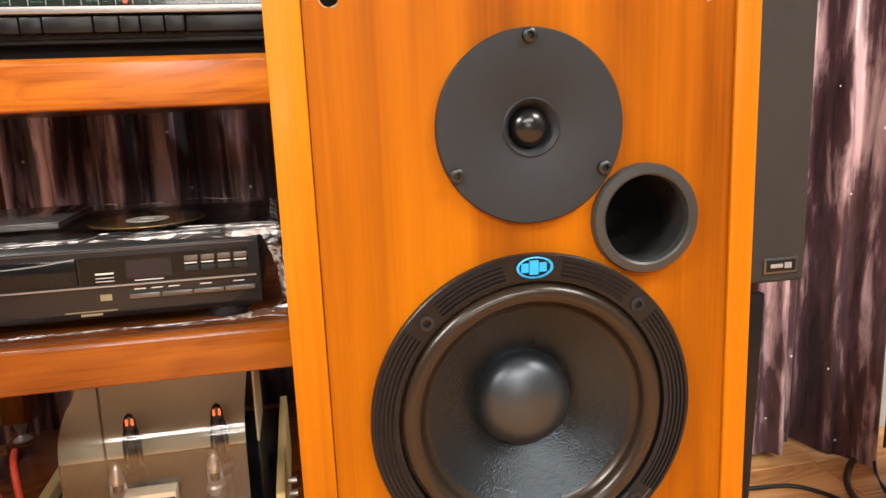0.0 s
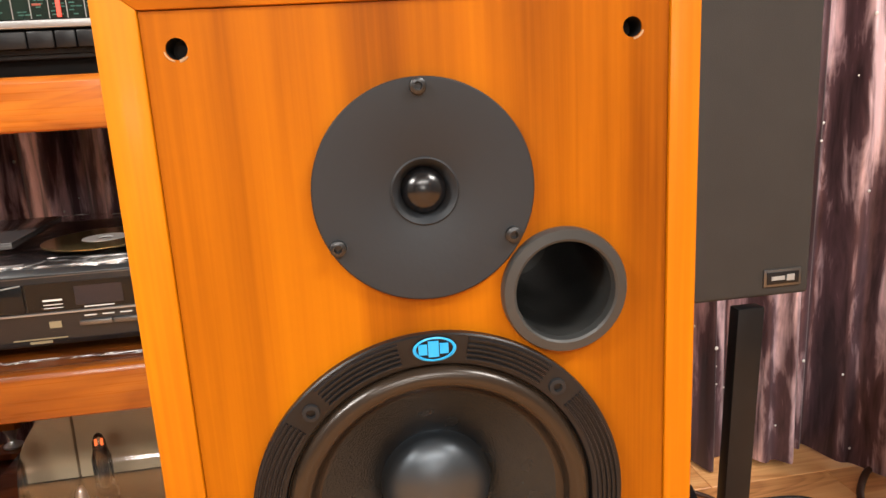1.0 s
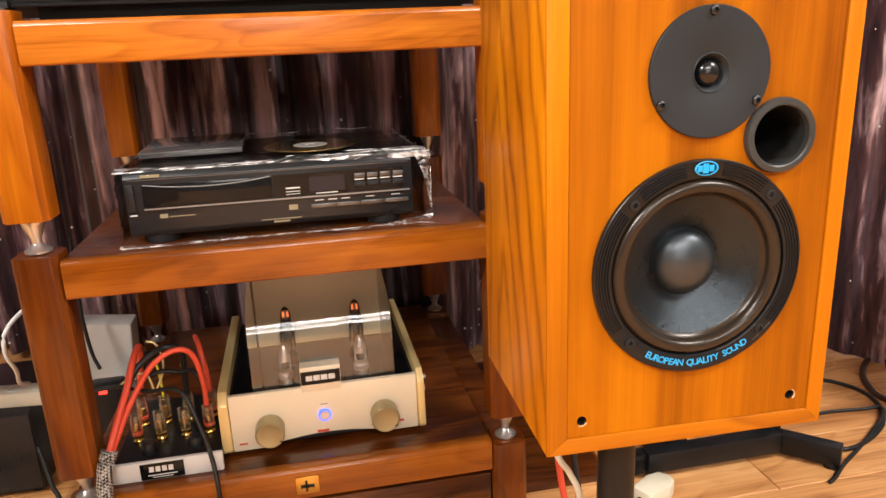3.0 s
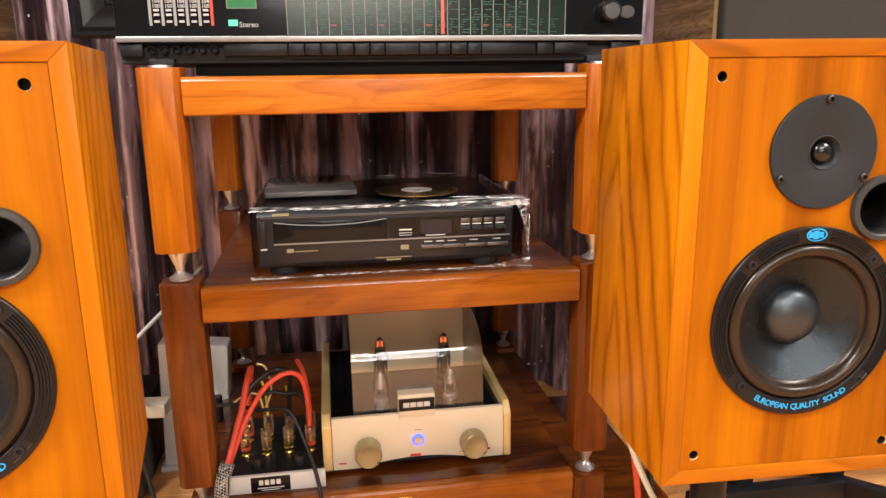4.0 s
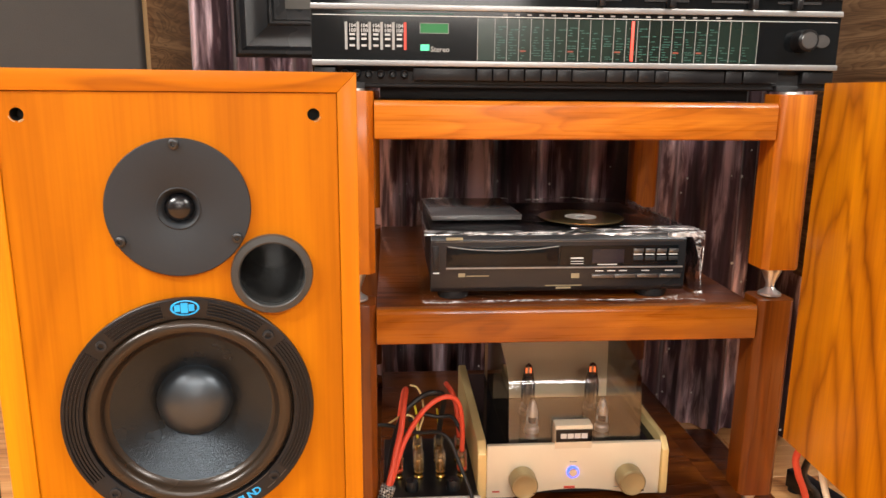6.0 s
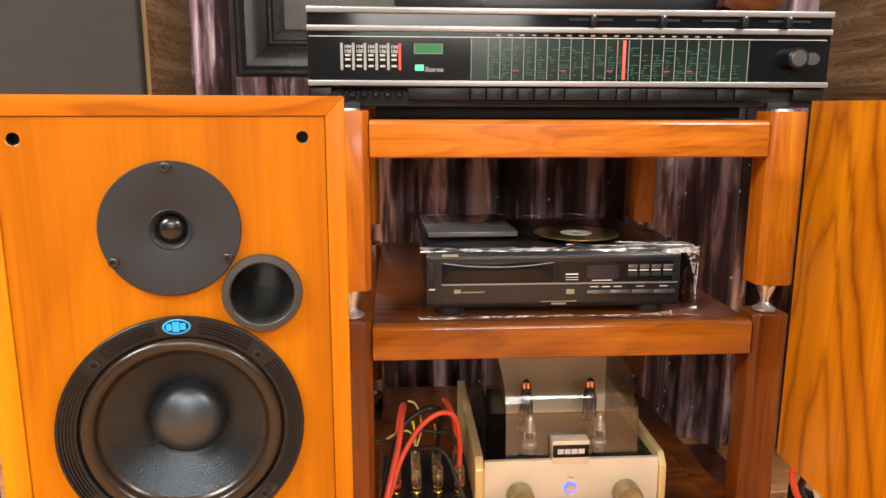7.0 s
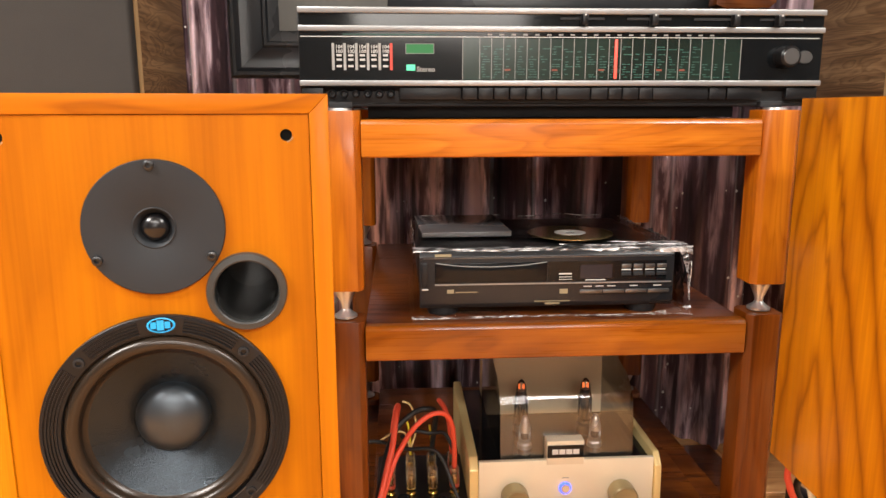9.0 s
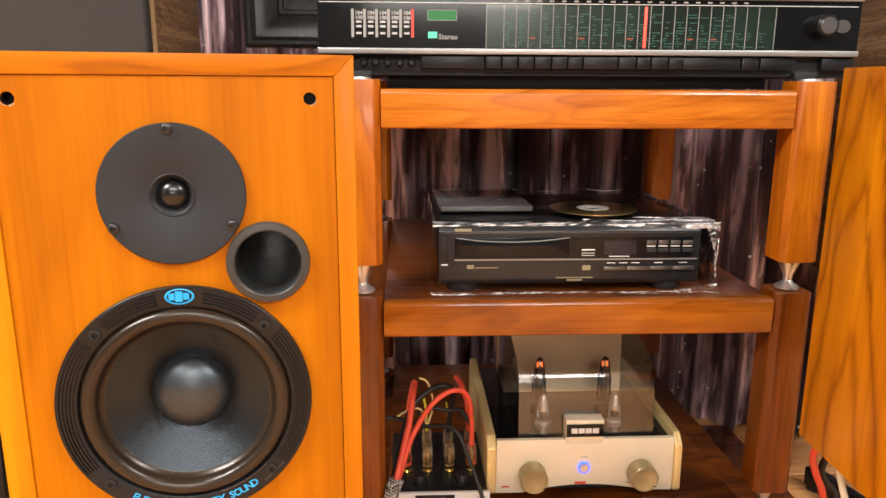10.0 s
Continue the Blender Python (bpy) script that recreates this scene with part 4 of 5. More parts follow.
ribbon("hem_crease", [(-0.204, Y - 0.013, 0.005), (-0.14, Y - 0.013, 0.0030), (-0.05, Y - 0.011, 0.0035), (0.06, Y - 0.011, 0.0030), (0.14, Y - 0.013, 0.0040), (0.218, Y - 0.004, 0.0120)],
       [(-0.200, Y - 0.017, 0.001), (-0.14, Y - 0.017, 0.001), (-0.05, Y - 0.014, 0.001), (0.06, Y - 0.015, 0.001), (0.14, Y - 0.018, 0.001), (0.216, Y - 0.008, 0.002)], 3, 0.0008, 6.0)
fold([(-0.203 + 0.035 * i, Y - 0.015 - 0.003 * math.sin(i * 1.7), 0.0025) for i in range(13)], 0.0007)
fold([(0.217, Y + 0.002, 0.004 + 0.0125 * i) for i in range(9)], 0.0007)
fold([(-0.198 + 0.0345 * i, Y - 0.004, 0.1008) for i in range(13)], 0.0012)
fold([(0.02 + 0.023 * i, Y + 0.020 - 0.001 * i, 0.1030) for i in range(9)], 0.0009)
fold([(0.10 + 0.014 * i, Y + 0.042 - 0.004 * i, 0.1030) for i in range(9)], 0.0009)
fold([(-0.19 + 0.04 * i, 0.366, 0.1035 + 0.002 * math.sin(i * 2.1)) for i in range(10)], 0.0009)
fold([(-0.197, Y + 0.03 * i, 0.1015) for i in range(11)], 0.0006)

case = thing("disc_case", spot(-0.124, 0.230, 0.8150, 2), "clear plastic disc case lying on the wrapped player", "disc case")
part("tray", box(-0.071, 0.071, -0.095, 0.088, 0.0, 0.0055, 0.001), plain("grey_booklet", (0.13, 0.13, 0.13), 0.35, 0, 0.35, 30, 0.05, 0.3), case, "pale grey booklet and tray")
part("lid", box(-0.072, 0.072, -0.096, 0.089, 0.0058, 0.0080, 0.0010), plain("frosted_lid", (0.20, 0.20, 0.21), 0.16, 0, 0.3, 40, 0.1, 0.3), case, "frosted pale lid")
disc = thing("disc", spot(0.048, 0.150, 0.8165), "golden compact disc with a white label ring on the player", "disc")
part("rim", lathe([(0.0255, 0.0), (0.0255, 0.0013), (0.068, 0.0013), (0.068, 0.0), (0.0255, 0.0)], 0, 0, 0, "Z", 64), plain("disc_gold", (0.42, 0.33, 0.15), 0.14, 0.9, 0.3, 12, 0.0), disc)
part("label", lathe([(0.009, 0.0), (0.009, 0.0016), (0.0252, 0.0016), (0.0252, 0.0), (0.009, 0.0)], 0, 0, 0, "Z", 48), plain("paper_label", (0.86, 0.86, 0.84), 0.5), disc, "white centre label")


# ---- valve amplifier ----
Y, d = 0.060, -0.369
amp = thing("valve_amplifier", spot(0, 0, 0.369), "champagne-coloured valve amplifier with a clear curved cover", "amplifier")
arch = [(-0.107, 0.377 + d), (-0.075, 0.377 + d)]
for i in range(11):
    u = -1 + 2 * i / 10
    arch.append((0.033 + 0.098 * u, 0.377 + 0.0125 * (1 - u * u) + d))
arch += [(0.141, 0.377 + d), (0.174, 0.377 + d), (0.174, 0.4675 + d), (-0.107, 0.4675 + d)]
front = part("front_panel", prism(arch, Y, Y + 0.008, "Y", 0.0008), CREAM, amp, "champagne brushed metal front panel")
for x0, x1 in ((-0.1225, -0.1078), (0.1748, 0.1862)):
    part("side_rail", prism([(Y - 0.002, 0.377 + d), (Y - 0.006, 0.382 + d), (Y - 0.004, 0.455 + d), (Y + 0.012, 0.472 + d), (0.385, 0.476 + d), (0.385, 0.377 + d)], x0, x1, "X", 0.002), CREAM_RAIL, amp, "champagne side rail")
part("chassis", box(-0.1075, 0.1745, Y + 0.0082, 0.385, 0.379 + d, 0.450 + d), BLACK, amp)
part("deck", box(-0.1075, 0.1745, Y + 0.0082, 0.385, 0.4502 + d, 0.4560 + d), GLASS_BLACK, amp, "glossy black deck")
for x in (-0.0505, 0.1215):
    k = part("volume_knob", lathe([(0, Y - 0.028), (0.0195, Y - 0.028), (0.0212, Y - 0.0262), (0.0216, Y - 0.004), (0.0206, Y), (0, Y)], x, 0, 0.411 + d, n=48), BRONZE_KNOB, amp, "turned champagne knob")
    part("knob_face", lathe([(0.0175, Y - 0.0287), (0.0168, Y - 0.0283), (0, Y - 0.0283)], x, 0, 0.411 + d, n=40), BRONZE_KNOB, k)
    part("knob_mark", box(x + 0.013, x + 0.0175, Y - 0.0292, Y - 0.0282, 0.3995 + d, 0.4008 + d), BLACK, k)
btn = part("power_button", lathe([(0, Y - 0.005), (0.0068, Y - 0.005), (0.0075, Y - 0.004), (0.0075, Y)], 0.0315, 0, 0.4195 + d, n=32), SILVER, amp, "round power button")
part("ring_lamp", lathe([(0.0076, Y), (0.0078, Y - 0.003), (0.0094, Y - 0.003), (0.0098, Y)], 0.0315, 0, 0.4195 + d, n=40), LAMP_BLUE, btn, "glowing blue ring")
for x0, x1, z0, z1 in ((0.018, 0.036, 0.3905, 0.3945), (0.130, 0.152, 0.3905, 0.3940), (-0.098, -0.086, 0.3870, 0.3895)):
    part("red_print", box(x0, x1, Y - 0.0006, Y + 0.0005, z0 + d, z1 + d), INK_RED, front)
part("small_print", box(0.026, 0.037, Y - 0.0006, Y + 0.0005, 0.4365 + d, 0.4375 + d, 0, box(0.100, 0.130, Y - 0.0006, Y + 0.0005, 0.3908 + d, 0.3916 + d)), INK_GREY, front)
holder = part("name_block", box(0.0005, 0.060, Y - 0.001, Y + 0.022, 0.4600 + d, 0.5000 + d, 0.001), CREAM, amp, "champagne block with a black name plate")
nm = part("name_plate", box(0.0012, 0.0592, Y - 0.003, Y - 0.001, 0.4725 + d, 0.4935 + d, 0.0006), GLASS_BLACK, amp)
b = None
for i in range(4):
    x = 0.0085 + i * 0.0111
    b = box(x, x + 0.0097, Y - 0.0036, Y - 0.0028, 0.4790 + d, 0.4872 + d, 0, b)
part("name_mark", b, INK_WHITE, nm, "plain white name bars")
cover = [(Y + 0.014, 0.4565), (Y + 0.018, 0.490), (Y + 0.0215, 0.532), (Y + 0.030, 0.563), (Y + 0.057, 0.583), (Y + 0.10, 0.592), (Y + 0.15, 0.604), (Y + 0.21, 0.624), (Y + 0.27, 0.632)]
smooth = spline([(0, a, z) for a, z in cover], 4)
b = bmesh.new()
lft = [[b.verts.new((x, q.y + o, q.z + d + o)) for q in smooth] for x, o in ((-0.071, 0), (0.144, 0), (-0.071, 0.002), (0.144, 0.002))]
for k in range(len(smooth) - 1):
    b.faces.new((lft[0][k], lft[1][k], lft[1][k + 1], lft[0][k + 1]))
    b.faces.new((lft[2][k], lft[3][k], lft[3][k + 1], lft[2][k + 1]))
    b.faces.new((lft[0][k], lft[2][k], lft[2][k + 1], lft[0][k + 1]))
    b.faces.new((lft[1][k], lft[3][k], lft[3][k + 1], lft[1][k + 1]))
hood = part("cover", b, ACRYLIC, amp, "clear curved acrylic cover", 60)
hood.visible_shadow = False
for x in (-0.0712, 0.1442):
    b = bmesh.new()
    vs = [b.verts.new((x, q.y, q.z + d)) for q in smooth] + [b.verts.new((x, smooth[-1].y, 0.4565 + d))]
    b.faces.new(vs)
    side = part("cover_side", b, SMOKED, hood, "smoked cover side")
    side.visible_shadow = False
part("transformer_cover", prism([(0.262, 0.4562 + d), (0.270, 0.622 + d), (0.380, 0.622 + d), (0.380, 0.4562 + d)], -0.070, 0.146, "X", 0.002), BEIGE, amp, "beige metal transformer cover")


def valve(x, y, h, r, hot):
    z = 0.456 + d
    v = part("valve", lathe([(r * 0.9, z + 0.010), (r, z + 0.016), (r, z + h * 0.62), (r * 0.72, z + h * 0.74), (r * 0.66, z + h * 0.86), (r * 0.4, z + h * 0.96), (0, z + h)], x, y, 0, "Z", 24), TUBE_GLASS, amp, "clear glass valve", 180)
    v.visible_shadow = False
    part("valve_base", lathe([(0, z), (r * 1.15, z), (r * 1.15, z + 0.008), (r * 0.9, z + 0.011), (0, z + 0.011)], x, y, 0, "Z", 24), SILVER if not hot else BLACK, v)
    part("valve_plate", lathe([(0, z + 0.016), (r * 0.55, z + 0.016), (r * 0.62, z + h * (0.78 if hot else 0.55)), (0, z + h * (0.78 if hot else 0.55))], x, y, 0, "Z", 12), BLACK if hot else SOOT, v)
    if not hot:
        part("getter", lathe([(r * 0.93, z + h * 0.50), (r * 0.93, z + h * 0.62), (r * 0.66, z + h * 0.74), (r * 0.60, z + h * 0.86), (r * 0.36, z + h * 0.95), (0, z + h * 0.985)], x, y, 0, "Z", 20), SILVER, v, "silvered top inside the glass", 180)
    if hot:
        b = None
        for s in (-0.3, 0.3):
            b = box(x + s * r - 0.0016, x + s * r + 0.0016, y - 0.0015, y + 0.0015, z + h * 0.80, z + h * 0.90, 0.0005, b)
        part("heater", b, HEATER, v, "glowing orange heater")


for y, z in ((0.120, 0.432), (0.128, 0.408), (0.175, 0.432), (0.183, 0.408)):
    part("terminal", tube([(0.186, y, z + d), (0.192, y, z + d), (0.198, y, z + d)], 0.0050, 12, None, 2), SILVER, amp, "small steel side terminal")
valve(-0.0225, 0.130, 0.058, 0.0105, False)
valve(0.0965, 0.130, 0.058, 0.0105, False)
valve(-0.0170, 0.200, 0.094, 0.0125, True)
valve(0.0970, 0.200, 0.094, 0.0125, True)
for x in (-0.085, 0.150):
    for y in (0.085, 0.36):
        part("foot", lathe([(0, 0.0), (0.006, 0.0), (0.007, 0.008), (0, 0.008)], x, y, 0, "Z", 16), GOLD, amp, "small brass foot")


# ---- speaker switch box with binding posts ----
d = -0.369
sw = thing("switch_box", spot(0, 0, 0.369), "black switch box with a white front and clear binding posts", "switch box")
part("case", box(-0.2705, -0.1215, 0.036, 0.235, 0.001, 0.026, 0.002), BLACK, sw)
part("front_plate", box(-0.2725, -0.1195, 0.028, 0.0355, 0.0, 0.030, 0.002), WHITE, sw, "white front plate")
lab = part("name_plate", box(-0.234, -0.174, 0.0265, 0.0285, 0.002, 0.027, 0.0005), GLASS_BLACK, sw)
b = None
for i in range(4):
    b = box(-0.2215 + i * 0.0088, -0.2150 + i * 0.0088, 0.0258, 0.0268, 0.0145, 0.0225, 0, b)
b = box(-0.2240, -0.1840, 0.0258, 0.0268, 0.0085, 0.0098, 0, b)
b = box(-0.2180, -0.1900, 0.0258, 0.0268, 0.0052, 0.0062, 0, b)
part("name_mark", b, INK_WHITE, lab, "plain white name bars")
for row, y in enumerate((0.098, 0.148)):
    for i, x in enumerate((-0.2470, -0.2135, -0.1780, -0.1430)):
        z = 0.026
        p = part("binding_post", lathe([(0, z), (0.0075, z), (0.0078, z + 0.004), (0.0062, z + 0.006), (0.0062, z + 0.010), (0.0075, z + 0.012), (0.0055, z + 0.013), (0.0045, z + 0.030), (0, z + 0.032)], x, y, 0, "Z", 16), GOLD, sw, "gold-plated binding post")
        c = part("post_sleeve", lathe([(0.0092, z + 0.014), (0.0080, z + 0.046), (0.0040, z + 0.048)], x, y, 0, "Z", 16), SLEEVE, p, "clear plastic sleeve")
        c.visible_shadow = False
        if i in (0, 3):
            part("colour_ring", lathe([(0.0066, z + 0.0135), (0.0082, z + 0.015), (0.0082, z + 0.018), (0.0066, z + 0.019)], x, y, 0, "Z", 16), RED_CABLE, p)
for x in (-0.226, -0.160):
    part("rotary_knob", lathe([(0, 0.042), (0.0095, 0.042), (0.0105, 0.040), (0.0110, 0.026), (0, 0.026)], x, 0.064, 0, "Z", 24), CHARCOAL, sw, "small glossy black knob")


def cable(name, pts, r, material, label, group=""):
    c = thing(name, Matrix.Identity(4), label, "cable", group)
    part("jacket", tube([(x, y, z - FLOOR) for x, y, z in pts], r, 8), material, c, "", 180)
    return c


cable("speaker_cable", [(-0.266, 0.002, 0.425), (-0.259, 0.012, 0.446), (-0.250, 0.040, 0.476), (-0.242, 0.065, 0.500), (-0.237, 0.10, 0.526), (-0.233, 0.13, 0.536), (-0.238, 0.15, 0.512), (-0.246, 0.150, 0.45)], 0.0050, RED_CABLE, "red speaker cable arching into the switch box", "speaker cables")
cable("speaker_cable", [(-0.264, 0.004, 0.425), (-0.254, 0.020, 0.447), (-0.241, 0.050, 0.475), (-0.224, 0.065, 0.503), (-0.206, 0.07, 0.527), (-0.182, 0.08, 0.541), (-0.160, 0.085, 0.540), (-0.148, 0.09, 0.520), (-0.143, 0.097, 0.475), (-0.143, 0.098, 0.44)], 0.0042, RED_CABLE, "red speaker cable arching into the switch box", "speaker cables")
cable("speaker_cable", [(-0.162, 0.20, 0.515), (-0.154, 0.17, 0.512), (-0.147, 0.152, 0.488), (-0.143, 0.148, 0.44)], 0.0044, RED_CABLE, "red speaker cable arching into the switch box", "speaker cables")
cable("speaker_cable", [(-0.268, 0.006, 0.425), (-0.262, 0.03, 0.446), (-0.252, 0.075, 0.478), (-0.236, 0.10, 0.51), (-0.208, 0.11, 0.532), (-0.187, 0.11, 0.538), (-0.172, 0.12, 0.525), (-0.176, 0.14, 0.47), (-0.178, 0.148, 0.44)], 0.0048, BLACK_CABLE, "black speaker cable arching into the switch box", "speaker cables")
cable("speaker_cable", [(-0.300, 0.12, 0.478), (-0.262, 0.10, 0.488), (-0.220, 0.085, 0.482), (-0.184, 0.075, 0.486), (-0.166, 0.065, 0.476), (-0.152, 0.05, 0.445), (-0.134, 0.018, 0.402), (-0.126, -0.008, 0.362), (-0.126, -0.012, 0.30), (-0.128, -0.012, 0.22)], 0.0032, BLACK_CABLE, "thin black cable hanging over the rack edge", "speaker cables")
cable("speaker_cable", [(-0.220, 0.154, 0.502), (-0.216, 0.151, 0.488), (-0.2135, 0.148, 0.462), (-0.2135, 0.148, 0.44)], 0.0022, YELLOW_CABLE, "yellow-sleeved wire on a binding post", "speaker cables")
cable("speaker_cable", [(-0.181, 0.150, 0.492), (-0.179, 0.149, 0.475), (-0.178, 0.148, 0.45)], 0.0020, YELLOW_CABLE, "yellow-sleeved wire on a binding post", "speaker cables")
cable("speaker_cable", [(-0.226, 0.150, 0.535), (-0.214, 0.150, 0.530), (-0.206, 0.146, 0.512), (-0.204, 0.130, 0.492), (-0.2135, 0.110, 0.470)], 0.0018, CREAM_RAIL, "thin cream wire looping over the binding posts", "speaker cables")
cable("speaker_cable", [(-0.262, 0.110, 0.486), (-0.240, 0.108, 0.500), (-0.222, 0.106, 0.498), (-0.2135, 0.100, 0.470)], 0.0018, CREAM_RAIL, "thin cream wire looping over the binding posts", "speaker cables")
cable("speaker_cable", [(-0.230, 0.120, 0.486), (-0.205, 0.124, 0.494), (-0.180, 0.122, 0.490), (-0.158, 0.116, 0.492), (-0.143, 0.098, 0.470)], 0.0034, BLACK_CABLE, "black speaker cable knotted over the binding posts", "speaker cables")
cable("cable_sleeve", [(-0.290, -0.060, 0.212), (-0.284, -0.045, 0.29), (-0.275, -0.014, 0.37), (-0.270, -0.002, 0.412), (-0.262, 0.004, 0.438)], 0.0115, GREY_CABLE, "black and white braided cable sleeve")


# ---- walnut loudspeakers on steel stands behind ----
def walnut_speaker(x, y, rz, badge_side):
    sp = thing("walnut_loudspeaker", spot(x, y, 0.667, rz), "large walnut-sided loudspeaker with a black cloth grille", "loudspeaker", "walnut loudspeakers")
    w, h, dep = 0.203, 0.72, 0.235
    part("cabinet", box(-w, w, 0.012, dep, 0.0, h, 0.002), WALNUT, sp)
    part("edge_band", box(-w, w, 0.0095, 0.0118, 0.0, h), plain("pale_edge_band_%d" % badge_side, (0.36, 0.23, 0.105), 0.5), sp, "pale veneer edge")
    part("grille", box(-w + 0.004, w - 0.004, -0.014, 0.0094, 0.004, h - 0.004, 0.006, None, 3), GRILLE, sp, "dark cloth grille")
    bx = badge_side * (w - 0.045)
    bd = part("badge", box(bx - 0.027, bx + 0.027, -0.0165, -0.013, 0.018, 0.0415, 0.001), STEEL, sp, "small metal badge")
    part("badge_mark", box(bx - 0.023, bx + 0.023, -0.0175, -0.0155, 0.0215, 0.038, 0.0005), BLACK, bd)
    part("badge_bars", box(bx - 0.017, bx + 0.002, -0.0182, -0.017, 0.0270, 0.0325, 0, box(bx + 0.005, bx + 0.016, -0.0182, -0.017, 0.0255, 0.0340)), INK_GREY, bd)
    return sp


walnut_speaker(0.738, 0.118, 0, 1)
walnut_speaker(-0.802, 0.118, 0, 1)


def steel_stand(x, y, rz):
    st = thing("steel_stand", spot(x, y, FLOOR, rz), "black welded steel loudspeaker stand with splayed feet", "stand", "steel stands")
    top = 0.667 - FLOOR
    part("top_plate", box(-0.13, 0.13, 0.04, 0.20, top - 0.006, top, 0.001), BLACK, st)
    part("cross_bar", box(-0.16, 0.10, -0.030, 0.000, 0.012, 0.050, 0.002), BLACK, st)
    for s in (-1, 1):
        px = s * 0.095
        part("upright", prism([(px - 0.018, 0.012), (px + 0.020, 0.012), (px + 0.036, top - 0.007), (px - 0.002, top - 0.007)], -0.004, 0.018, "Y", 0.002), BLACK, st)
        for fx, fy in ((0.085, -0.085) if s > 0 else (0.110, -0.012), (0.062, 0.25)):
            q = Vector((px + s * fx, fy, 0))
            u = (q - Vector((px, 0, 0))).normalized()
            n = Vector((-u.y, u.x, 0)) * 0.013
            a = Vector((px, 0, 0)) + u * 0.01
            arm = part("foot_arm", prism([tuple((a + n).xy), tuple((q + n).xy), tuple((q - n).xy), tuple((a - n).xy)], 0.008, 0.046, "Z", 0.002), BLACK, st)
            part("foot_pad", lathe([(0, 0.0), (0.013, 0.0), (0.014, 0.012), (0, 0.012)], q.x - u.x * 0.014, q.y - u.y * 0.014, 0, "Z", 16), BLACK_SOFT, arm, "black rubber pad")


steel_stand(0.738, 0.100, 0)
steel_stand(-0.802, 0.085, 0)


# ---- dark picture frame behind the receiver ----
pf = thing("picture_frame", spot(-0.17, 0.44, 1.0), "large charcoal moulded picture frame standing behind the receiver", "picture frame")
fx0, fx1, fz0, fz1 = -0.372, 0.372, 0.072, 0.60


def moulding(side):
    """One mitred length of the frame, swept from a stepped profile."""
    prof = [(0.0, 0.045), (0.0, 0.006), (0.006, 0.0), (0.012, 0.0), (0.016, 0.006), (0.020, 0.010), (0.032, 0.012), (0.046, 0.017), (0.058, 0.025), (0.062, 0.022), (0.067, 0.022), (0.070, 0.030), (0.084, 0.034), (0.092, 0.038), (0.092, 0.045)]
    b = bmesh.new()
    ends = []
    for e in (0, 1):
        row = []
        for t, y in prof:
            x = (fx0 + t, fx1 - t)[e]
            z = (fz0 + t, fz1 - t)[e]
            p = {"bottom": (x, y, fz0 + t), "top": (x, y, fz1 - t), "left": (fx0 + t, y, z), "right": (fx1 - t, y, z)}[side]
            row.append(b.verts.new(p))
        ends.append(row)
    for k in range(len(prof) - 1):
        b.faces.new((ends[0][k], ends[0][k + 1], ends[1][k + 1], ends[1][k]))
    b.faces.new(ends[0]), b.faces.new(ends[1])
    return b


for side in ("bottom", "top", "left", "right"):
    part("moulding", moulding(side), CHARCOAL, pf, "", 35)
part("picture_panel", box(fx0 + 0.09, fx1 - 0.09, 0.036, 0.044, fz0 + 0.09, fz1 - 0.09), plain("grey_panel", (0.09, 0.085, 0.075), 0.5), pf, "plain dark grey picture panel")
for x in (0.0, 0.30):
    part("support_foot", box(x - 0.02, x + 0.02, 0.0, 0.07, 0.0, fz0 + 0.001), BLACK, pf)


# ---- floor clutter: cables, plugs, boxes ----
sub = thing("black_box_speaker", spot(1.150, 0.100, FLOOR, -46), "black box-shaped bass speaker on the floor", "bass speaker")
part("cabinet", box(0.0, 0.28, 0.0, 0.22, 0.012, 0.36, 0.006), BLACK, sub)
part("front_grille", box(0.010, 0.270, -0.010, 0.0, 0.03, 0.348, 0.004), GRILLE, sub)
for x in (0.03, 0.25):
    for y in (0.03, 0.19):
        part("foot", lathe([(0, 0), (0.014, 0), (0.015, 0.013), (0, 0.013)], x, y, 0, "Z", 16), BLACK_SOFT, sub)
FZ = FLOOR + 0.0045
cable("floor_cable", [(0.86, 0.30, FZ), (0.95, 0.335, FZ), (1.03, 0.330, FZ), (1.11, 0.315, FZ), (1.155, 0.255, FZ), (1.150, 0.19, FZ), (1.10, 0.12, FZ), (1.02, 0.072, FZ), (0.955, 0.062, FZ), (0.90, 0.105, FZ), (0.88, 0.17, FZ)], 0.0042, BLACK_CABLE, "black cable looped on the floor", "floor cables")
cable("floor_cable", [(0.86, 0.19, FZ), (0.93, 0.176, FZ), (1.02, 0.186, FZ), (1.10, 0.178, FZ), (1.135, 0.165, FZ + 0.006), (1.10, 0.125, FZ + 0.006), (1.00, 0.062, FZ), (0.93, 0.02, FZ), (0.885, -0.012, FZ), (0.868, -0.02, FZ)], 0.0036, BLACK_CABLE, "black cable looped on the floor", "floor cables")
cable("floor_cable", [(1.33, 0.40, FZ + 0.2), (1.32, 0.39, FZ + 0.02), (1.27, 0.36, FZ), (1.215, 0.305, FZ), (1.185, 0.25, FZ), (1.175, 0.21, FZ), (1.19, 0.165, FZ), (1.21, 0.13, FZ), (1.25, 0.06, FZ)], 0.0065, BROWN_CABLE, "dark brown cable running to the bass speaker", "floor cables")
cable("floor_cable", [(1.345, 0.40, FZ + 0.55), (1.335, 0.38, FZ + 0.1), (1.30, 0.33, FZ), (1.255, 0.25, FZ), (1.235, 0.20, FZ), (1.24, 0.06, FZ)], 0.0036, BLACK_CABLE, "black cable running to the bass speaker", "floor cables")
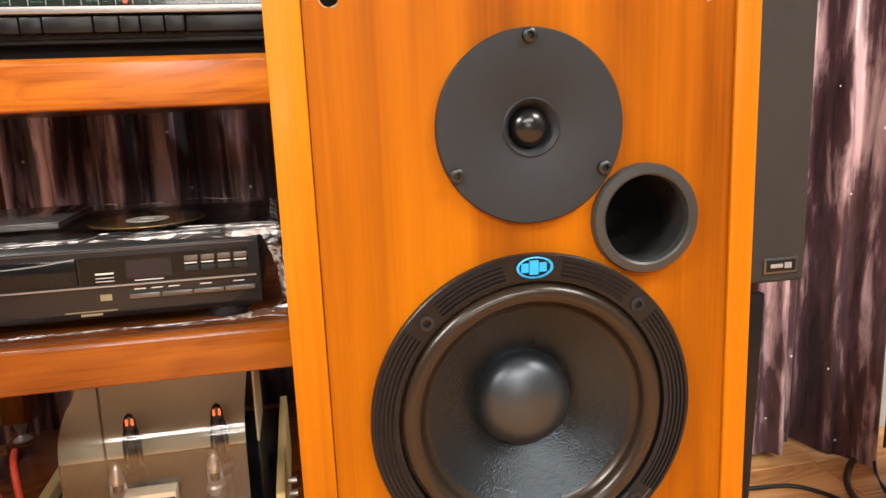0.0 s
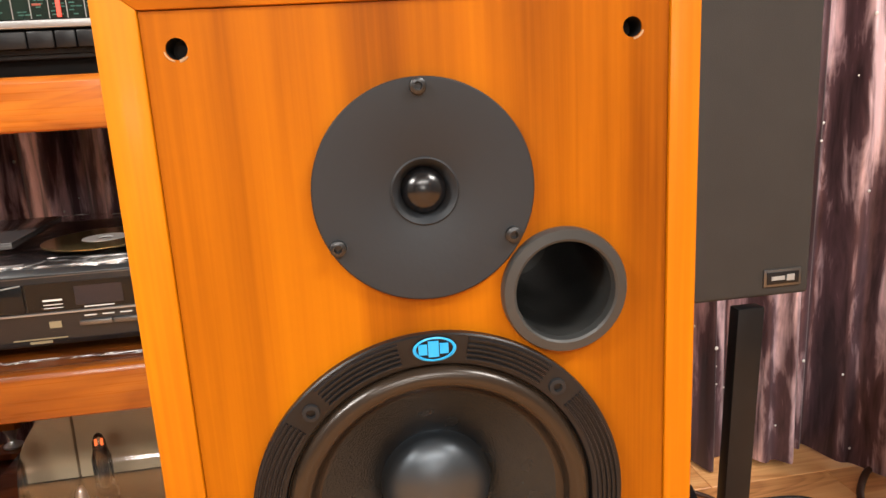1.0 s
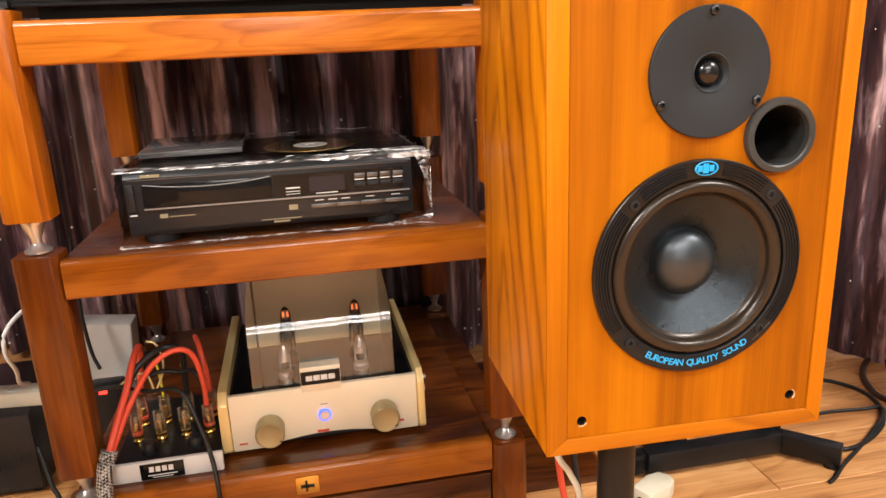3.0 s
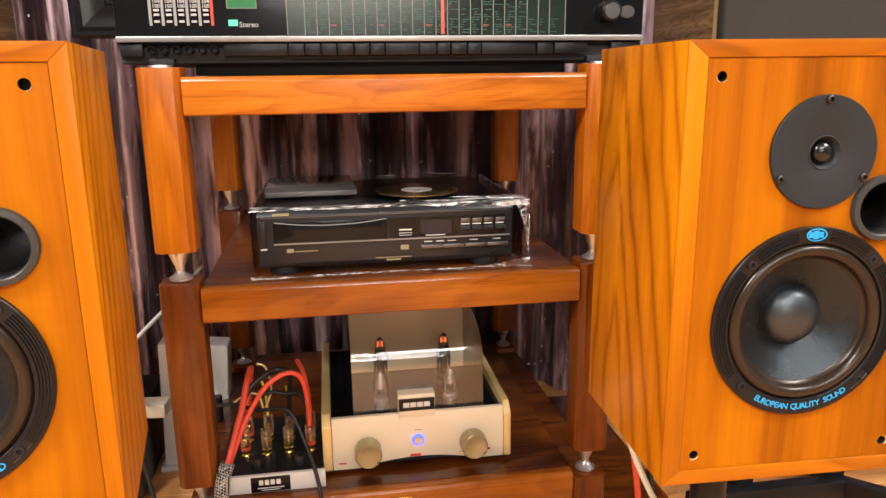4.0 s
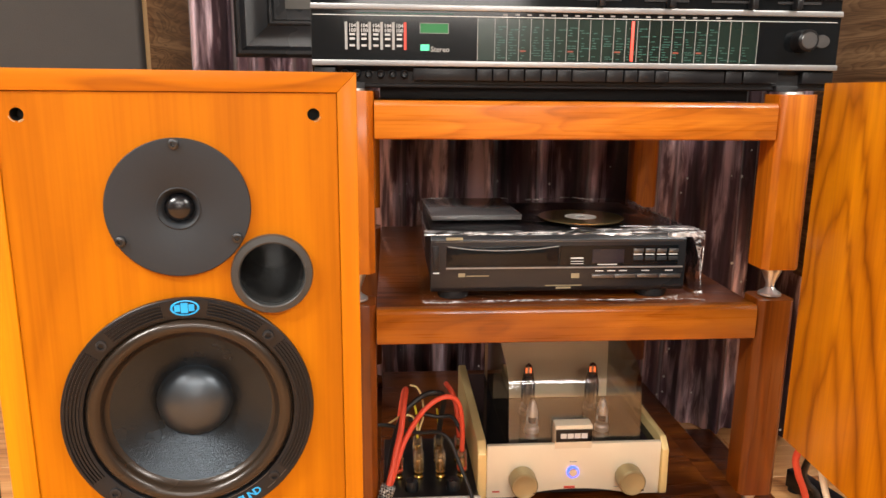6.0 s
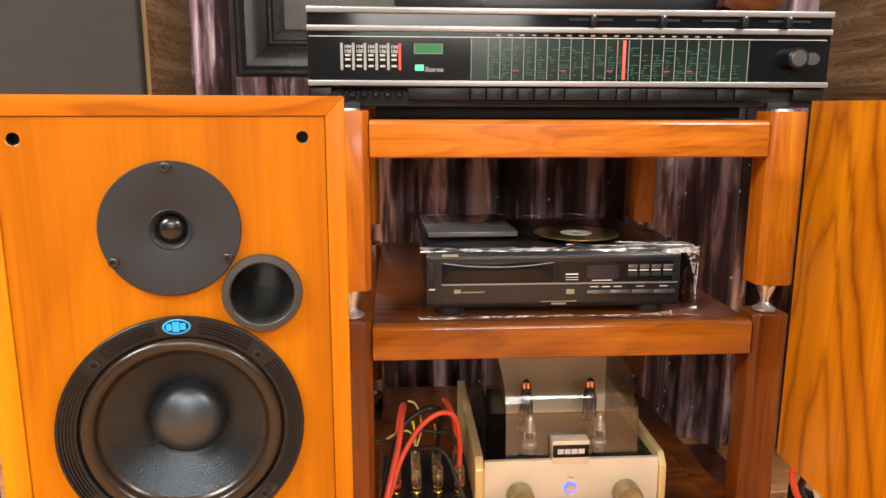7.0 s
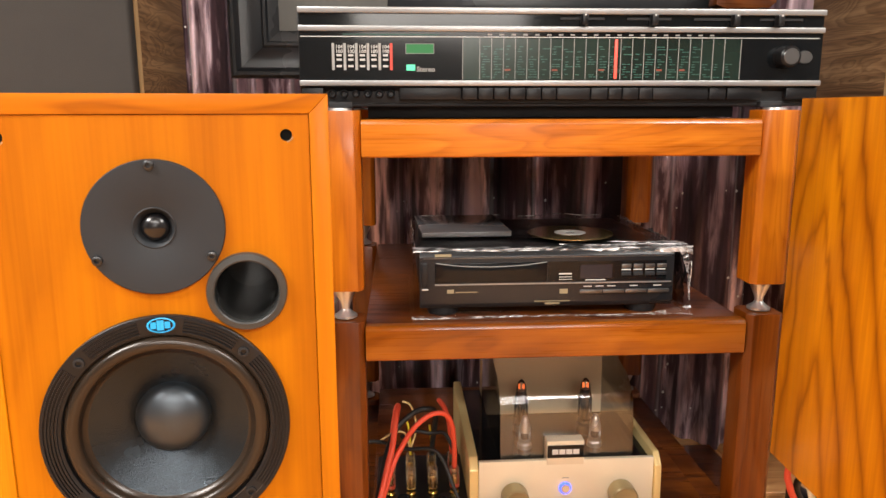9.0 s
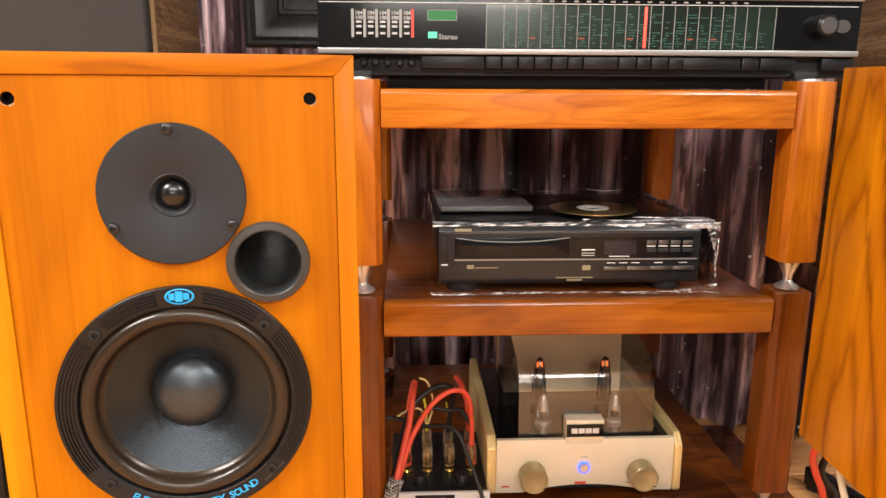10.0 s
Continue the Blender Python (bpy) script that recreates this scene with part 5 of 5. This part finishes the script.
cable("floor_cable", [(0.80, 0.36, FZ), (0.88, 0.385, FZ + 0.012), (0.95, 0.36, FZ), (0.96, 0.30, FZ), (0.92, 0.27, FZ)], 0.0042, BROWN_CABLE, "dark brown cable curled on the floor", "floor cables")
cable("wall_cable", [(1.385, 0.40, FZ), (1.395, 0.40, 0.8), (1.41, 0.41, 1.0), (1.45, 0.43, 1.2), (1.52, 0.44, 1.5)], 0.003, BLACK_CABLE, "thin black cable hanging by the curtain", "floor cables")
plug = thing("floor_plug", spot(0.563, 0.022, FLOOR, 25), "cream plastic mains plug lying on the floor", "plug")
part("body", prism([(-0.035, -0.018), (0.012, -0.024), (0.034, -0.016), (0.040, 0.0), (0.034, 0.018), (0.010, 0.024), (-0.035, 0.018)], 0.0, 0.030, "Z", 0.004), OFFWHITE, plug)
part("flex", tube([(-0.033, 0, 0.012), (-0.07, 0.004, 0.010), (-0.12, 0.02, 0.006), (-0.20, 0.06, 0.005)], 0.006), BLACK_CABLE, plug, "black flex")
cable("signal_cable", [(0.265, -0.19, 0.593), (0.283, -0.20, 0.52), (0.306, -0.21, 0.462), (0.322, -0.205, 0.435), (0.338, -0.20, 0.39), (0.345, -0.16, 0.28), (0.36, -0.10, FZ), (0.45, -0.02, FZ)], 0.0042, OFFWHITE, "cream cable hanging below the loudspeaker", "hanging cables")
cable("signal_cable", [(0.350, -0.165, 0.66), (0.335, -0.10, 0.58), (0.330, -0.055, 0.505), (0.337, -0.05, 0.47), (0.356, -0.05, 0.42), (0.37, -0.06, 0.30), (0.40, -0.05, FZ), (0.50, 0.02, FZ)], 0.0050, RED_CABLE, "red speaker cable hanging behind the loudspeaker", "hanging cables")
cable("signal_cable", [(0.365, -0.165, 0.66), (0.356, -0.08, 0.55), (0.357, -0.035, 0.47), (0.367, -0.03, 0.44), (0.388, -0.03, 0.41), (0.40, -0.04, 0.30), (0.42, -0.03, FZ), (0.50, 0.05, FZ)], 0.0050, BLACK_CABLE, "black speaker cable hanging behind the loudspeaker", "hanging cables")
ob_box = thing("power_conditioner", spot(-0.575, 0.34, FLOOR), "black metal power box on the floor beside the rack", "power box")
part("case", box(-0.07, 0.10, -0.02, 0.22, 0.008, 0.165, 0.003), BLACK, ob_box)
part("front_plate", box(-0.068, 0.098, -0.024, -0.02, 0.012, 0.160, 0.002), CHARCOAL, ob_box)
for x in (-0.05, 0.08):
    for y in (0.0, 0.2):
        part("foot", lathe([(0, 0), (0.01, 0), (0.01, 0.009), (0, 0.009)], x, y, 0, "Z", 12), BLACK_SOFT, ob_box)
strip = thing("power_strip", spot(-0.52, 0.36, FLOOR + 0.165, -6), "white power strip lying on the black power box", "power strip")
part("body", box(-0.06, 0.10, -0.022, 0.022, 0.0, 0.028, 0.005), OFFWHITE, strip)
for i in range(3):
    part("outlet", lathe([(0.0145, 0.0282), (0.0135, 0.0295), (0.012, 0.0295), (0.0115, 0.0282)], -0.03 + i * 0.045, 0, 0, "Z", 20), WHITE, strip)
cable("signal_cable", [(-0.36, 0.50, 0.62), (-0.400, 0.30, 0.590), (-0.434, 0.21, 0.562), (-0.443, 0.20, 0.523), (-0.441, 0.22, 0.483), (-0.456, 0.26, 0.445), (-0.470, 0.33, 0.412)], 0.0034, WHITE, "thin white cable hanging beside the rack", "hanging cables")
cable("signal_cable", [(-0.40, 0.46, 0.64), (-0.385, 0.40, 0.56), (-0.380, 0.38, 0.50), (-0.372, 0.37, 0.44), (-0.36, 0.36, 0.41)], 0.0034, BLACK_CABLE, "thin black cable hanging beside the rack", "hanging cables")
cable("signal_cable", [(-0.47, 0.31, 0.30), (-0.45, 0.28, 0.24), (-0.44, 0.26, FZ), (-0.50, 0.20, FZ), (-0.58, 0.22, FZ)], 0.0042, BLACK_CABLE, "black cable on the floor by the power box", "floor cables")
wb = thing("white_adapter", spot(-0.375, 0.46, FLOOR), "white upright network adapter behind the rack", "adapter")
part("body", prism([(-0.085, 0.0), (0.045, 0.0), (0.062, 0.265), (-0.075, 0.280)], -0.03, 0.03, "Y", 0.005), WHITE, wb)
part("stand_foot", box(-0.092, 0.055, -0.04, 0.04, 0.0, 0.012, 0.002), WHITE, wb)
sock = thing("switched_plug", spot(-0.350, 0.340, FLOOR), "black mains switch box with a red lamp behind the rack", "power switch")
part("body", box(-0.025, 0.03, -0.018, 0.018, 0.0, 0.195, 0.004), BLACK, sock)
part("lamp", box(-0.008, 0.006, -0.0205, -0.018, 0.178, 0.190, 0.001), LAMP_RED, sock, "glowing red lamp")


# ---- floor boards ----
rng = random.Random(9)
meshes = {}
W, L = 0.135, 1.35
for i in range(int(6.6 / W)):
    y = -4.6 + i * W
    x = -3.0 - rng.uniform(0, L)
    while x < 2.6:
        x0, x1 = max(x, -3.0), min(x + L, 2.6)
        if x1 - x0 > 0.02 and y < wall_line(x0) + 0.1:
            key = round(x1 - x0, 3)
            if key not in meshes:
                b = box(0.0006, x1 - x0 - 0.0006, 0.0006, W - 0.0006, -0.012, 0.0, 0.0012, None, 1)
                bmesh.ops.scale(b, vec=(K, K, K), verts=b.verts)
                me = bpy.data.meshes.new("floor_board")
                b.to_mesh(me)
                b.free()
                me.materials.append(PLANK)
                meshes[key] = me
            o = new("floor_board", meshes[key])
            o.parent = floor
            o.location = (K * x0, K * y, 0)
        x += L
